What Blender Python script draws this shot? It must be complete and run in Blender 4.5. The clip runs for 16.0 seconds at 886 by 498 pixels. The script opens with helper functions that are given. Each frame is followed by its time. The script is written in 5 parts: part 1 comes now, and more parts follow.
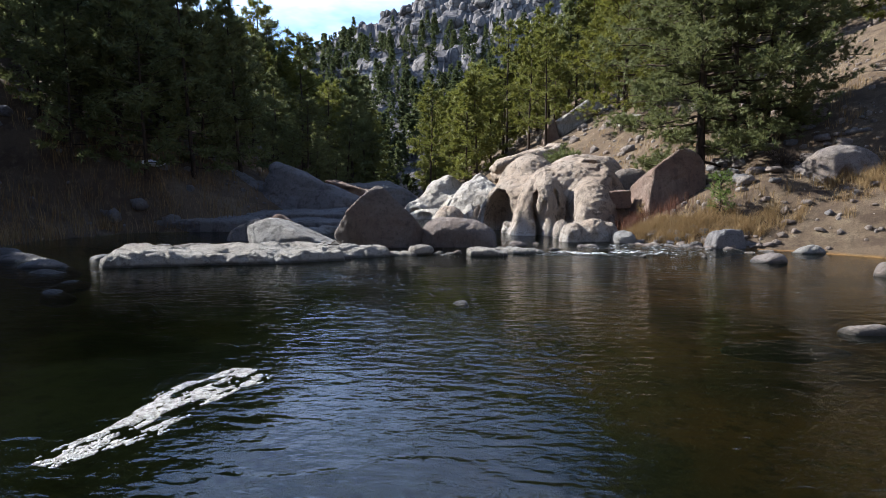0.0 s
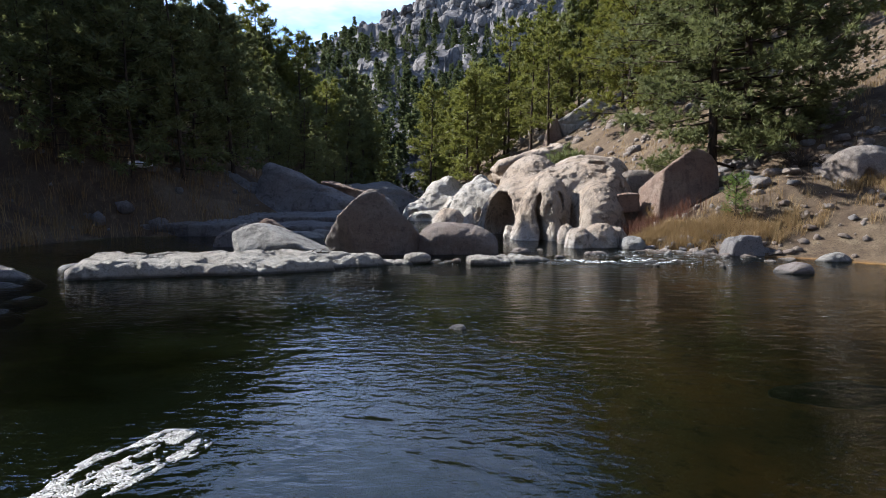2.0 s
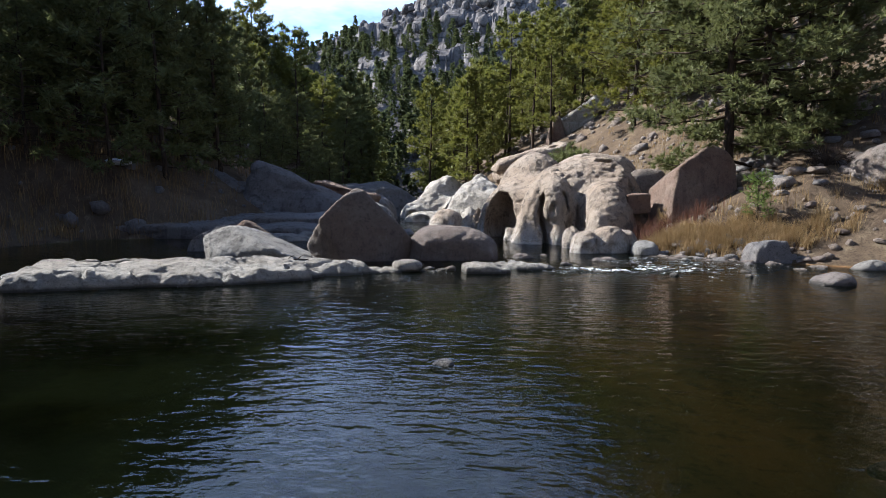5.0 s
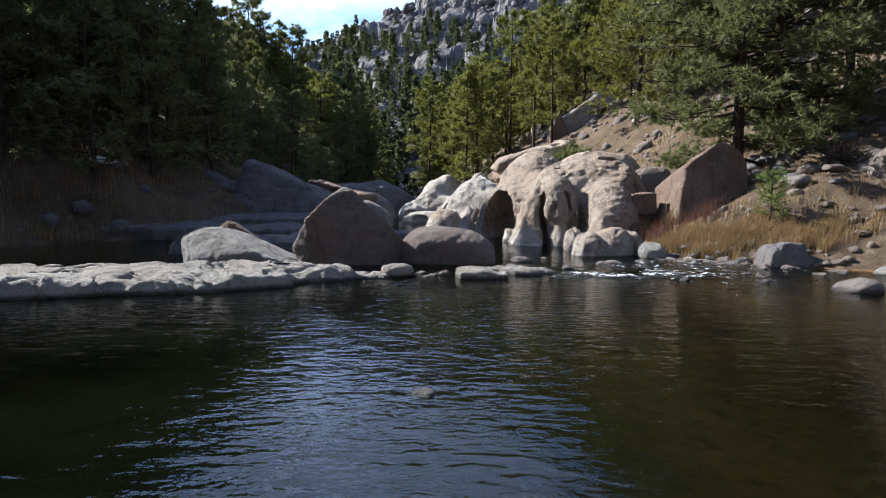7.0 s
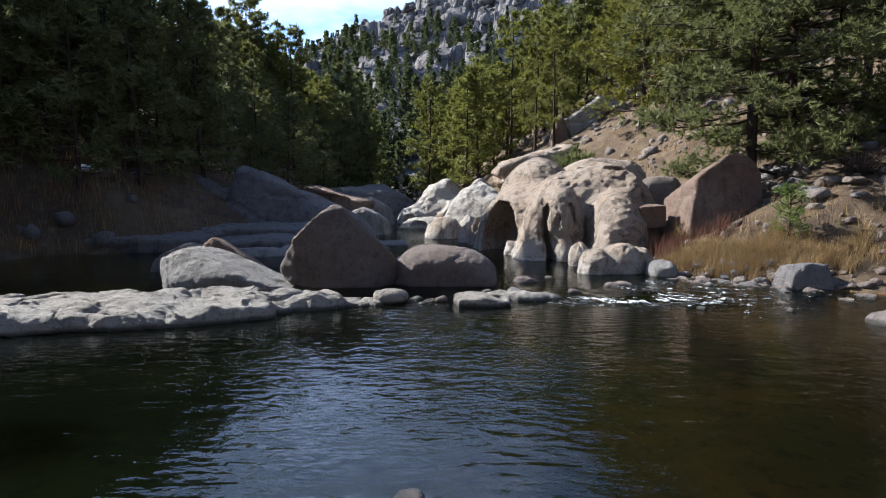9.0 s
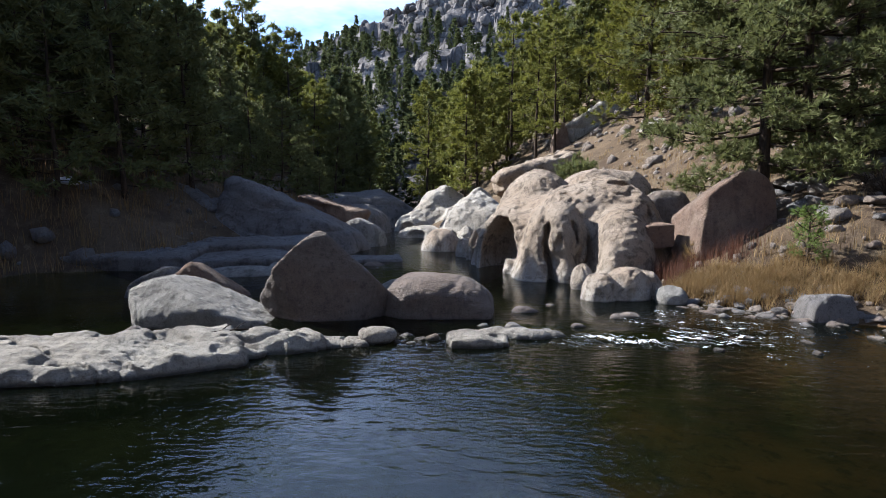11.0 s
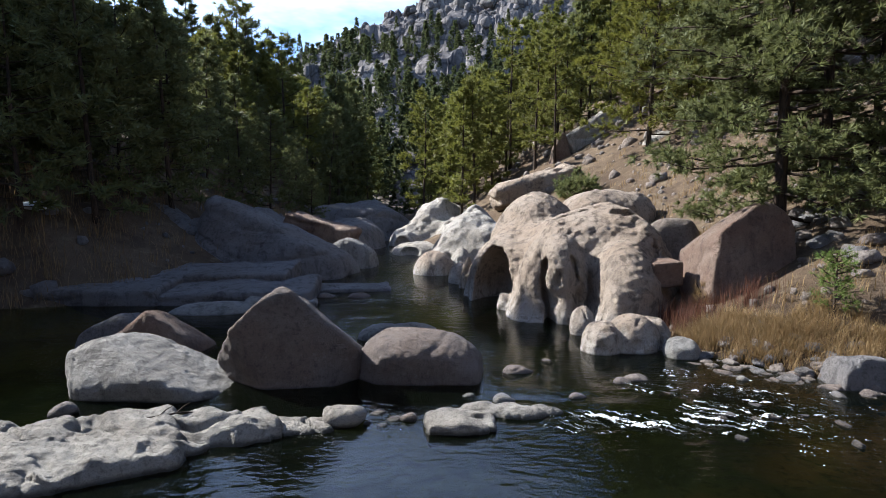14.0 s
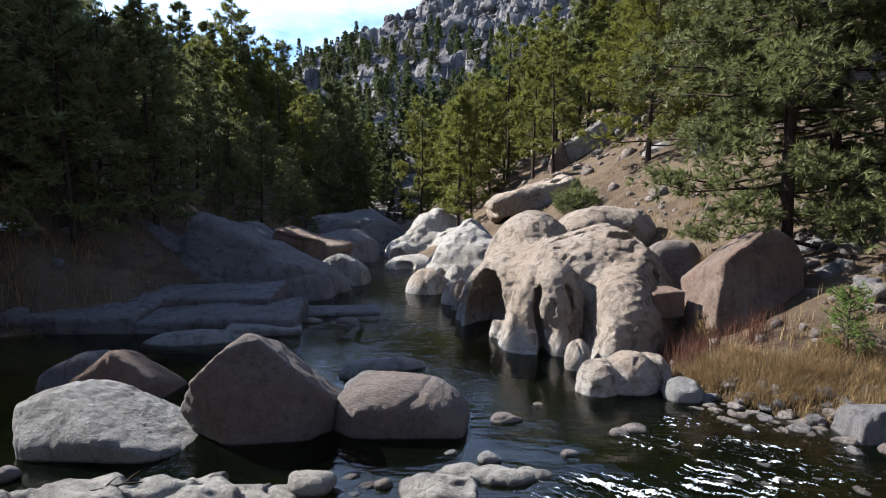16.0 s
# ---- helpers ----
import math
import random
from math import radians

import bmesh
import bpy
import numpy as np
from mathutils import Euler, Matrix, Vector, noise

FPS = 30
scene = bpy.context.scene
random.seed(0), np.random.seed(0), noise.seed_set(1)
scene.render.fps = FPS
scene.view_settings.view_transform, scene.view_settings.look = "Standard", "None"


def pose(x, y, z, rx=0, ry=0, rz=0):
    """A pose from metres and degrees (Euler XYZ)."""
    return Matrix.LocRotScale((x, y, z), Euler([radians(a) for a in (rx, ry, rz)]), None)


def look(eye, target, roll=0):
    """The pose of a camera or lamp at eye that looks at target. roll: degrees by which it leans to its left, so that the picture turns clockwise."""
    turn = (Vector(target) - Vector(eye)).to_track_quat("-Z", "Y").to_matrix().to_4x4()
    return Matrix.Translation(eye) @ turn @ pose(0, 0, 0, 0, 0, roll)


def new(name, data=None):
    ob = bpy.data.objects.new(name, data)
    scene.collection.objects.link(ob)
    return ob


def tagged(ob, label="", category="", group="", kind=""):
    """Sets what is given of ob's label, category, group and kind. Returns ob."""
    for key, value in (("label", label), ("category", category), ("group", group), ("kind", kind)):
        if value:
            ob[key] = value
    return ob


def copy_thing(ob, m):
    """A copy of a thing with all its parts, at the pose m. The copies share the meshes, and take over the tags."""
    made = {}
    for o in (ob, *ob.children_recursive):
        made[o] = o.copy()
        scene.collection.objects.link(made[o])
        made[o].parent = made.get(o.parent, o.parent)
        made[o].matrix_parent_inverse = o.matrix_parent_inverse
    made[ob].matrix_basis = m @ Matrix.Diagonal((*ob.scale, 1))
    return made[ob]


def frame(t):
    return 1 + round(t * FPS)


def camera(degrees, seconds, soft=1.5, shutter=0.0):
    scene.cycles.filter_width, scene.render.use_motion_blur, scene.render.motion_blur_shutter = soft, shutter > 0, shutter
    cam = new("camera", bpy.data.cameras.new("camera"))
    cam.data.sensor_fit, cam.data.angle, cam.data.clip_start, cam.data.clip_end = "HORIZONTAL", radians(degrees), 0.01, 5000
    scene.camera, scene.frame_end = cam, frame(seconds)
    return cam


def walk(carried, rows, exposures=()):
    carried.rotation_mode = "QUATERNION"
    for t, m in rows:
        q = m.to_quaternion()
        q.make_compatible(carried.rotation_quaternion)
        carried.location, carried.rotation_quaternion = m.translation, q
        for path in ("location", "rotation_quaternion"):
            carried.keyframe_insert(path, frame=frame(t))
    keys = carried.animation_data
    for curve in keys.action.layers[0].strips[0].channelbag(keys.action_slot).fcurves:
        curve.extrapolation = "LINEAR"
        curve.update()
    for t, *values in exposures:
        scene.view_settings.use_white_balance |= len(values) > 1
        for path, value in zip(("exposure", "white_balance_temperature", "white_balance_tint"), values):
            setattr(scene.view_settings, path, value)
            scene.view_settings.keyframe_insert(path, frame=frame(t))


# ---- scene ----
cam = camera(76.8, 16.0, soft=0.45)
PATH = [
    (0, (0.131, 0.785, 1.624), (0.058, 2.775, 1.445), 0.2),
    (0.5, (0.148, 1.068, 1.662), (0.074, 3.059, 1.483), 0.2),
    (1, (0.16, 1.345, 1.702), (0.085, 3.336, 1.522), 0.3),
    (1.5, (0.179, 1.642, 1.731), (0.102, 3.633, 1.551), 0.2),
    (2, (0.179, 1.93, 1.743), (0.102, 3.92, 1.564), 0.2),
    (2.5, (0.203, 2.198, 1.758), (0.125, 4.188, 1.579), 0.2),
    (3, (0.223, 2.486, 1.76), (0.145, 4.476, 1.581), 0.2),
    (3.5, (0.231, 2.745, 1.765), (0.152, 4.735, 1.587), 0.2),
    (4, (0.254, 3.023, 1.759), (0.174, 5.014, 1.581), 0.3),
    (6.5, (0.446, 4.218, 1.756), (0.362, 6.208, 1.576), 0.3),
    (7, (0.477, 4.472, 1.757), (0.391, 6.462, 1.577), 0.3),
    (7.5, (0.478, 4.722, 1.805), (0.392, 6.712, 1.626), 0.3),
    (8, (0.469, 4.956, 1.932), (0.383, 6.946, 1.752), 0.3),
    (8.5, (0.467, 5.209, 2.062), (0.381, 7.199, 1.882), 0.3),
    (9, (0.502, 5.464, 2.19), (0.414, 7.454, 2.008), 0.3),
    (11.5, (0.643, 6.828, 2.9), (0.553, 8.818, 2.72), 0.4),
    (12, (0.679, 7.098, 3.07), (0.589, 9.088, 2.89), 0.5),
    (12.5, (0.728, 7.356, 3.229), (0.637, 9.346, 3.05), 0.4),
    (13, (0.789, 7.629, 3.385), (0.698, 9.619, 3.207), 0.4),
    (13.5, (0.855, 7.879, 3.538), (0.763, 9.869, 3.361), 0.4),
    (14, (0.93, 8.127, 3.689), (0.837, 10.117, 3.513), 0.4),
    (14.5, (1.01, 8.368, 3.845), (0.916, 10.359, 3.672), 0.4),
    (15, (1.086, 8.594, 4.002), (0.991, 10.585, 3.832), 0.3),
    (15.5, (1.165, 8.806, 4.158), (1.069, 10.797, 3.99), 0.3),
    (16, (1.24, 9.045, 4.326), (1.144, 11.036, 4.159), 0.3),
]
walk(cam, [(t, look(eye, target, roll)) for t, eye, target, roll in PATH], [(0, 1.76, 6250, 10), (16, 1.76, 6250, 10)])

# ---------------------------------------------------------------- light
SUN_AZ, SUN_EL = -70.0, 37.0          # degrees from +y towards +x, and above the horizon
world = bpy.data.worlds.new("sky")
scene.world = world
world.use_nodes = True
wn = world.node_tree
wn.nodes.clear()
sky = wn.nodes.new("ShaderNodeTexSky")
sky.sky_type = "NISHITA"
sky.sun_disc = False
sky.sun_elevation = radians(SUN_EL)
sky.sun_rotation = radians(SUN_AZ)
sky.altitude = 1900
sky.air_density, sky.dust_density, sky.ozone_density = 1.0, 0.1, 3.0
bg = wn.nodes.new("ShaderNodeBackground")
bg.inputs["Strength"].default_value = 0.078
tc = wn.nodes.new("ShaderNodeTexCoord")
mp = wn.nodes.new("ShaderNodeMapping")
mp.inputs["Scale"].default_value = (1.0, 1.0, 3.0)
mp.inputs["Location"].default_value = (3.2, -2.4, 1.6)
cl = wn.nodes.new("ShaderNodeTexNoise")
cl.inputs["Scale"].default_value = 2.2
cl.inputs["Detail"].default_value = 6
cl.inputs["Roughness"].default_value = 0.55
cr = wn.nodes.new("ShaderNodeValToRGB")
cr.color_ramp.elements[0].position, cr.color_ramp.elements[1].position = 0.44, 0.72
mx = wn.nodes.new("ShaderNodeMix")
mx.data_type = "RGBA"
mx.blend_type = "ADD"
wo = wn.nodes.new("ShaderNodeOutputWorld")
wn.links.new(tc.outputs["Generated"], mp.inputs["Vector"])
wn.links.new(mp.outputs[0], cl.inputs["Vector"])
wn.links.new(cl.outputs["Fac"], cr.inputs["Fac"])
sep = wn.nodes.new("ShaderNodeSeparateXYZ")
low = wn.nodes.new("ShaderNodeMapRange")
low.inputs["From Min"].default_value, low.inputs["From Max"].default_value = 1.05, 0.7
veil = wn.nodes.new("ShaderNodeMath")
veil.operation = "MULTIPLY"
wn.links.new(tc.outputs["Generated"], sep.inputs[0])
wn.links.new(sep.outputs["Z"], low.inputs["Value"])
wn.links.new(low.outputs["Result"], veil.inputs[0])
wn.links.new(cr.outputs["Color"], veil.inputs[1])
toward = wn.nodes.new("ShaderNodeVectorMath")
toward.operation = "DOT_PRODUCT"
_a, _e = radians(SUN_AZ), radians(SUN_EL)
TO_SUN = Vector((math.sin(_a) * math.cos(_e), math.cos(_a) * math.cos(_e), math.sin(_e)))
toward.inputs[1].default_value = TO_SUN
half = wn.nodes.new("ShaderNodeMapRange")
half.inputs["From Min"].default_value = -1.0
bright = wn.nodes.new("ShaderNodeMath")
bright.operation, bright.inputs[1].default_value = "POWER", 1.5
total = wn.nodes.new("ShaderNodeMath")
total.operation = "MULTIPLY"
glow = wn.nodes.new("ShaderNodeVectorMath")
glow.operation, glow.inputs[0].default_value = "SCALE", (8.6, 9.8, 13.0)
wn.links.new(tc.outputs["Generated"], toward.inputs[0])
wn.links.new(toward.outputs["Value"], half.inputs["Value"])
wn.links.new(half.outputs["Result"], bright.inputs[0])
wn.links.new(bright.outputs[0], total.inputs[0])
wn.links.new(veil.outputs[0], total.inputs[1])
wn.links.new(total.outputs[0], glow.inputs["Scale"])
wn.links.new(glow.outputs[0], mx.inputs[7])
mx.inputs[0].default_value = 1.0
wn.links.new(sky.outputs[0], mx.inputs[6])
wn.links.new(mx.outputs[2], bg.inputs["Color"])
wn.links.new(bg.outputs[0], wo.inputs["Surface"])

sun_data = bpy.data.lights.new("sun", "SUN")
sun_data.energy = 5.0
sun_data.angle = radians(0.53)
sun_data.color = (1.0, 0.965, 0.91)
sun = new("sun", sun_data)
sun.matrix_world = look(TO_SUN * 200, (0, 0, 0))

# ---------------------------------------------------------------- noise and solids
def _hash(i, j, k, seed):
    h = (i * 374761393 + j * 668265263 + k * 2147483647 + seed * 144665) & 0xFFFFFFFF
    h = ((h ^ (h >> 13)) * 1274126177) & 0xFFFFFFFF
    h = ((h ^ (h >> 16)) * 2246822519) & 0xFFFFFFFF
    return ((h ^ (h >> 15)) & 0xFFFF) / 32767.5 - 1.0


def value_noise(p, seed=0):
    """Smooth noise between -1 and 1 at the points p (n, 3)."""
    q = np.floor(p).astype(np.int64)
    f = p - q
    f = f * f * (3 - 2 * f)
    out = 0
    for a in (0, 1):
        for b in (0, 1):
            for c in (0, 1):
                w = (f[:, 0] if a else 1 - f[:, 0]) * (f[:, 1] if b else 1 - f[:, 1]) * (f[:, 2] if c else 1 - f[:, 2])
                out = out + w * _hash(q[:, 0] + a, q[:, 1] + b, q[:, 2] + c, seed)
    return out


def fbm(p, octaves=4, seed=0, gain=0.5):
    out, amp, tot = 0, 1.0, 0.0
    for o in range(octaves):
        out = out + amp * value_noise(p * 2.0**o + 17.3 * o, seed + o)
        tot += amp
        amp *= gain
    return out / tot


def smin(a, b, k):
    h = np.clip(0.5 + 0.5 * (b - a) / k, 0, 1)
    return b + (a - b) * h - k * h * (1 - h)


def smax(a, b, k):
    return -smin(-a, -b, k)


def turned(p, c, rz=0.0, rx=0.0, ry=0.0):
    m = np.array(Euler((radians(rx), radians(ry), radians(rz))).to_matrix())
    return (p - np.array(c, float)) @ m


def ell(p, c, r, rz=0.0, rx=0.0, ry=0.0):
    """Distance to an ellipsoid."""
    q, r = turned(p, c, rz, rx, ry), np.array(r, float)
    k0 = np.linalg.norm(q / r, axis=1)
    k1 = np.linalg.norm(q / r**2, axis=1) + 1e-9
    return k0 * (k0 - 1) / k1


def slab(p, c, r, rz=0.0, rx=0.0, ry=0.0, round_=0.15):
    """Distance to a rounded box with half sizes r."""
    q = np.abs(turned(p, c, rz, rx, ry)) - (np.array(r, float) - round_)
    return np.linalg.norm(np.maximum(q, 0), axis=1) + np.minimum(q.max(1), 0) - round_


def facets(p, c, planes, k=0.08):
    """Distance to a solid cut by planes (azimuth, elevation, distance from c); k rounds the edges."""
    q = p - np.array(c, float)
    tot = 0
    for az, el, h in planes:
        n = np.array([math.sin(radians(az)) * math.cos(radians(el)), math.cos(radians(az)) * math.cos(radians(el)), math.sin(radians(el))])
        tot = tot + np.exp(np.clip((q @ n - h) / k, -60, 60))
    return k * np.log(tot)


def surface(solid, lo, hi, step):
    """The surface of solid(points) = 0 as vertices and quads, by surface nets."""
    lo, hi = np.array(lo, float), np.array(hi, float)
    n = (np.maximum(((hi - lo) / step).astype(int) + 1, 4) + 3) // 4 * 4
    b = n // 4
    mids = [lo[i] + step * (4 * np.arange(b[i]) + 1.5) for i in range(3)]
    dm = solid(np.stack(np.meshgrid(*mids, indexing="ij"), -1).reshape(-1, 3)).reshape(b)
    d = dm.repeat(4, 0).repeat(4, 1).repeat(4, 2)
    near = np.abs(dm) < 4.6 * step + 0.06
    near = near.repeat(4, 0).repeat(4, 1).repeat(4, 2)
    at = np.argwhere(near)
    d[near] = solid(lo + step * at)
    inside = d < 0
    base = np.array(list(np.ndindex(2, 2, 2)))
    m = n - 1
    acc, cnt = np.zeros((*m, 3)), np.zeros(m)
    for a in range(8):
        for b in range(a + 1, 8):
            if np.abs(base[a] - base[b]).sum() != 1:
                continue
            sa = tuple(slice(base[a][i], base[a][i] + m[i]) for i in range(3))
            sb = tuple(slice(base[b][i], base[b][i] + m[i]) for i in range(3))
            hit = inside[sa] != inside[sb]
            t = d[sa] / np.where(hit, d[sa] - d[sb], 1)
            for i in range(3):
                acc[..., i] += np.where(hit, base[a][i] + t * (base[b][i] - base[a][i]), 0)
            cnt += hit
    live = cnt > 0
    ids = -np.ones(m, int)
    ids[live] = np.arange(live.sum())
    cells = np.argwhere(live)
    verts = lo + step * (cells + acc[live] / cnt[live][:, None])
    quads = []
    for ax in range(3):
        u, v = (ax + 1) % 3, (ax + 2) % 3
        s0, s1 = [slice(None)] * 3, [slice(None)] * 3
        s0[ax], s1[ax] = slice(0, -1), slice(1, None)
        change = np.argwhere(inside[tuple(s0)] != inside[tuple(s1)])
        ok = (change[:, u] > 0) & (change[:, v] > 0) & (change[:, u] < m[u]) & (change[:, v] < m[v]) & (change[:, ax] < m[ax])
        change = change[ok]
        corner = []
        for du, dv in ((0, 0), (1, 0), (1, 1), (0, 1)):
            q = change.copy()
            q[:, u] -= 1 - du
            q[:, v] -= 1 - dv
            corner.append(ids[q[:, 0], q[:, 1], q[:, 2]])
        quad = np.stack(corner, 1)
        flip = ~inside[change[:, 0], change[:, 1], change[:, 2]]
        quad[flip] = quad[flip][:, ::-1]
        quads.append(quad)
    quads = np.concatenate(quads)
    return verts, quads[(quads >= 0).all(1)]


def mesh_of(name, verts, faces, material, smooth=True):
    me = bpy.data.meshes.new(name)
    verts, faces = np.asarray(verts, np.float32), np.asarray(faces, np.int32)
    k = faces.shape[1]
    me.vertices.add(len(verts))
    me.vertices.foreach_set("co", verts.ravel())
    me.loops.add(faces.size)
    me.loops.foreach_set("vertex_index", faces.ravel())
    me.polygons.add(len(faces))
    me.polygons.foreach_set("loop_start", np.arange(0, faces.size, k, dtype=np.int32))
    me.update(calc_edges=True)
    if smooth:
        me.polygons.foreach_set("use_smooth", np.ones(len(faces), bool))
    me.materials.append(material)
    return me


def part(name, me, parent, label=""):
    ob = new(name, me)
    ob.parent = parent
    if label:
        ob["label"] = label
    return ob


# ---------------------------------------------------------------- materials
class Nodes:
    """A short way to write a node material."""

    def __init__(self, name):
        self.m = bpy.data.materials.new(name)
        self.m.use_nodes = True
        self.t = self.m.node_tree
        self.t.nodes.clear()
        self.out = self.t.nodes.new("ShaderNodeOutputMaterial")
        self.geo = self.t.nodes.new("ShaderNodeNewGeometry")
        self.pos = self.geo.outputs["Position"]

    def put(self, socket, value):
        if isinstance(value, bpy.types.NodeSocket):
            self.t.links.new(value, socket)
        elif value is not None:
            socket.default_value = value

    def noise(self, scale, detail=5, rough=0.6, vec=None, distort=0.0):
        n = self.t.nodes.new("ShaderNodeTexNoise")
        n.inputs["Scale"].default_value = scale
        n.inputs["Detail"].default_value = detail
        n.inputs["Roughness"].default_value = rough
        n.inputs["Distortion"].default_value = distort
        self.put(n.inputs["Vector"], vec or self.pos)
        return n.outputs["Fac"]

    def scaled(self, s, rot=(0, 0, 0), vec=None):
        n = self.t.nodes.new("ShaderNodeMapping")
        n.inputs["Scale"].default_value = s
        n.inputs["Rotation"].default_value = [radians(a) for a in rot]
        self.put(n.inputs["Vector"], vec or self.pos)
        return n.outputs[0]

    def cracks(self, scale, vec=None, width=0.06):
        n = self.t.nodes.new("ShaderNodeTexVoronoi")
        n.feature = "DISTANCE_TO_EDGE"
        n.inputs["Scale"].default_value = scale
        self.put(n.inputs["Vector"], vec or self.pos)
        return self.ramp(n.outputs["Distance"], 0.0, width)

    def ramp(self, fac, a, b):
        n = self.t.nodes.new("ShaderNodeMapRange")
        n.interpolation_type = "SMOOTHSTEP"
        self.put(n.inputs["Value"], fac)
        n.inputs["From Min"].default_value, n.inputs["From Max"].default_value = a, b
        return n.outputs["Result"]

    def mix(self, fac, a, b, mode="MIX"):
        n = self.t.nodes.new("ShaderNodeMix")
        n.data_type, n.blend_type = "RGBA", mode
        self.put(n.inputs[0], fac)
        for i, v in ((6, a), (7, b)):
            self.put(n.inputs[i], (*v, 1) if isinstance(v, tuple) and len(v) == 3 else v)
        return n.outputs[2]

    def math(self, op, a, b=None):
        n = self.t.nodes.new("ShaderNodeMath")
        n.operation = op
        self.put(n.inputs[0], a)
        self.put(n.inputs[1], b)
        return n.outputs[0]

    def height(self):
        n = self.t.nodes.new("ShaderNodeSeparateXYZ")
        self.put(n.inputs[0], self.pos)
        return n.outputs

    def bump(self, h, strength=0.5, dist=0.02, normal=None):
        n = self.t.nodes.new("ShaderNodeBump")
        n.inputs["Strength"].default_value, n.inputs["Distance"].default_value = strength, dist
        self.put(n.inputs["Height"], h)
        self.put(n.inputs["Normal"], normal)
        return n.outputs[0]

    def bsdf(self, color, rough=0.9, normal=None, **more):
        n = self.t.nodes.new("ShaderNodeBsdfPrincipled")
        self.put(n.inputs["Base Color"], (*color, 1) if isinstance(color, tuple) and len(color) == 3 else color)
        self.put(n.inputs["Roughness"], rough)
        self.put(n.inputs["Normal"], normal)
        for key, value in more.items():
            self.put(n.inputs[key.replace("_", " ")], value)
        return n.outputs[0]

    def done(self, shader):
        self.t.links.new(shader, self.out.inputs["Surface"])
        return self.m


def granite(name, light, warm, dark, bleach=0.0, lichen=0.4, grain=1.0):
    """Weathered granite; bleach is the height in metres up to which floods have scoured it pale."""
    k = Nodes(name)
    big = k.noise(0.55, 4, 0.6)
    mid = k.noise(2.6, 7, 0.7, distort=0.5)
    spots = k.noise(9.0, 6, 0.72)
    fine = k.noise(38.0 * grain, 5, 0.75)
    streak = k.noise(1.0, 6, 0.65, k.scaled((2.6, 2.6, 0.35)))
    col = k.mix(k.ramp(big, 0.35, 0.65), light, warm)
    if bleach:
        wet = k.math("ADD", k.height()[2], k.math("MULTIPLY", streak, 1.6))
        col = k.mix(k.ramp(wet, bleach + 1.5, bleach + 0.5), col, (0.46, 0.435, 0.405))
    col = k.mix(k.math("MULTIPLY", k.ramp(streak, 0.5, 0.68), 0.6), col, dark)
    col = k.mix(k.math("MULTIPLY", k.ramp(mid, 0.5, 0.66), lichen), col, tuple(0.6 * c for c in dark))
    col = k.mix(k.math("MULTIPLY", k.ramp(spots, 0.54, 0.64), 0.5), col, tuple(0.75 * c for c in dark))
    col = k.mix(k.math("MULTIPLY", k.ramp(spots, 0.46, 0.34), 0.35), col, tuple(min(1.0, 1.35 * c) for c in light))
    damp = k.ramp(k.math("ADD", k.height()[2], k.math("MULTIPLY", mid, 0.14)), 0.17, 0.09)
    col = k.mix(k.math("MULTIPLY", damp, 0.8), col, (0.03, 0.028, 0.022))
    col = k.mix(k.math("MULTIPLY", k.ramp(fine, 0.5, 0.62), 0.35), col, tuple(0.45 * c for c in dark))
    grit = k.noise(24, 5, 0.8)
    pits = k.ramp(k.noise(5.5, 3, 0.55), 0.36, 0.5)
    h = k.math("ADD", k.math("ADD", k.math("MULTIPLY", fine, 0.4), k.math("MULTIPLY", pits, 0.12)), k.math("ADD", mid, k.math("ADD", k.math("MULTIPLY", spots, 1.6), k.math("MULTIPLY", grit, 1.3))))
    rough = k.math("SUBTRACT", 0.92, k.math("MULTIPLY", damp, 0.5))
    return k.done(k.bsdf(col, rough, k.bump(h, 1.0, 0.1), Specular_IOR_Level=0.25))


M_ROCK = granite("tan_granite", (0.26, 0.23, 0.21), (0.235, 0.185, 0.15), (0.11, 0.096, 0.087), 0.0, 0.55)
M_FORM = granite("scoured_granite", (0.4, 0.333, 0.272), (0.34, 0.265, 0.203), (0.135, 0.11, 0.09), 0.2, 0.7)
M_PALE = granite("bleached_granite", (0.345, 0.328, 0.298), (0.3, 0.272, 0.238), (0.13, 0.12, 0.106), 0.0, 0.5)
M_WHITE = granite("river_bleached_granite", (0.43, 0.405, 0.37), (0.37, 0.335, 0.29), (0.16, 0.148, 0.13), 0.0, 0.45)
M_DULL = granite("dull_granite", (0.285, 0.277, 0.264), (0.25, 0.235, 0.216), (0.12, 0.113, 0.106), 0.0, 0.6)
M_BROWN = granite("varnished_granite", (0.215, 0.19, 0.178), (0.19, 0.148, 0.125), (0.1, 0.084, 0.078), 0.0, 0.3)
M_RED = granite("red_granite", (0.245, 0.185, 0.148), (0.2, 0.13, 0.098), (0.11, 0.08, 0.066), 0.0, 0.4)
M_GREY = granite("grey_granite", (0.2, 0.195, 0.2), (0.18, 0.165, 0.158), (0.085, 0.08, 0.08), 0.0, 0.6)


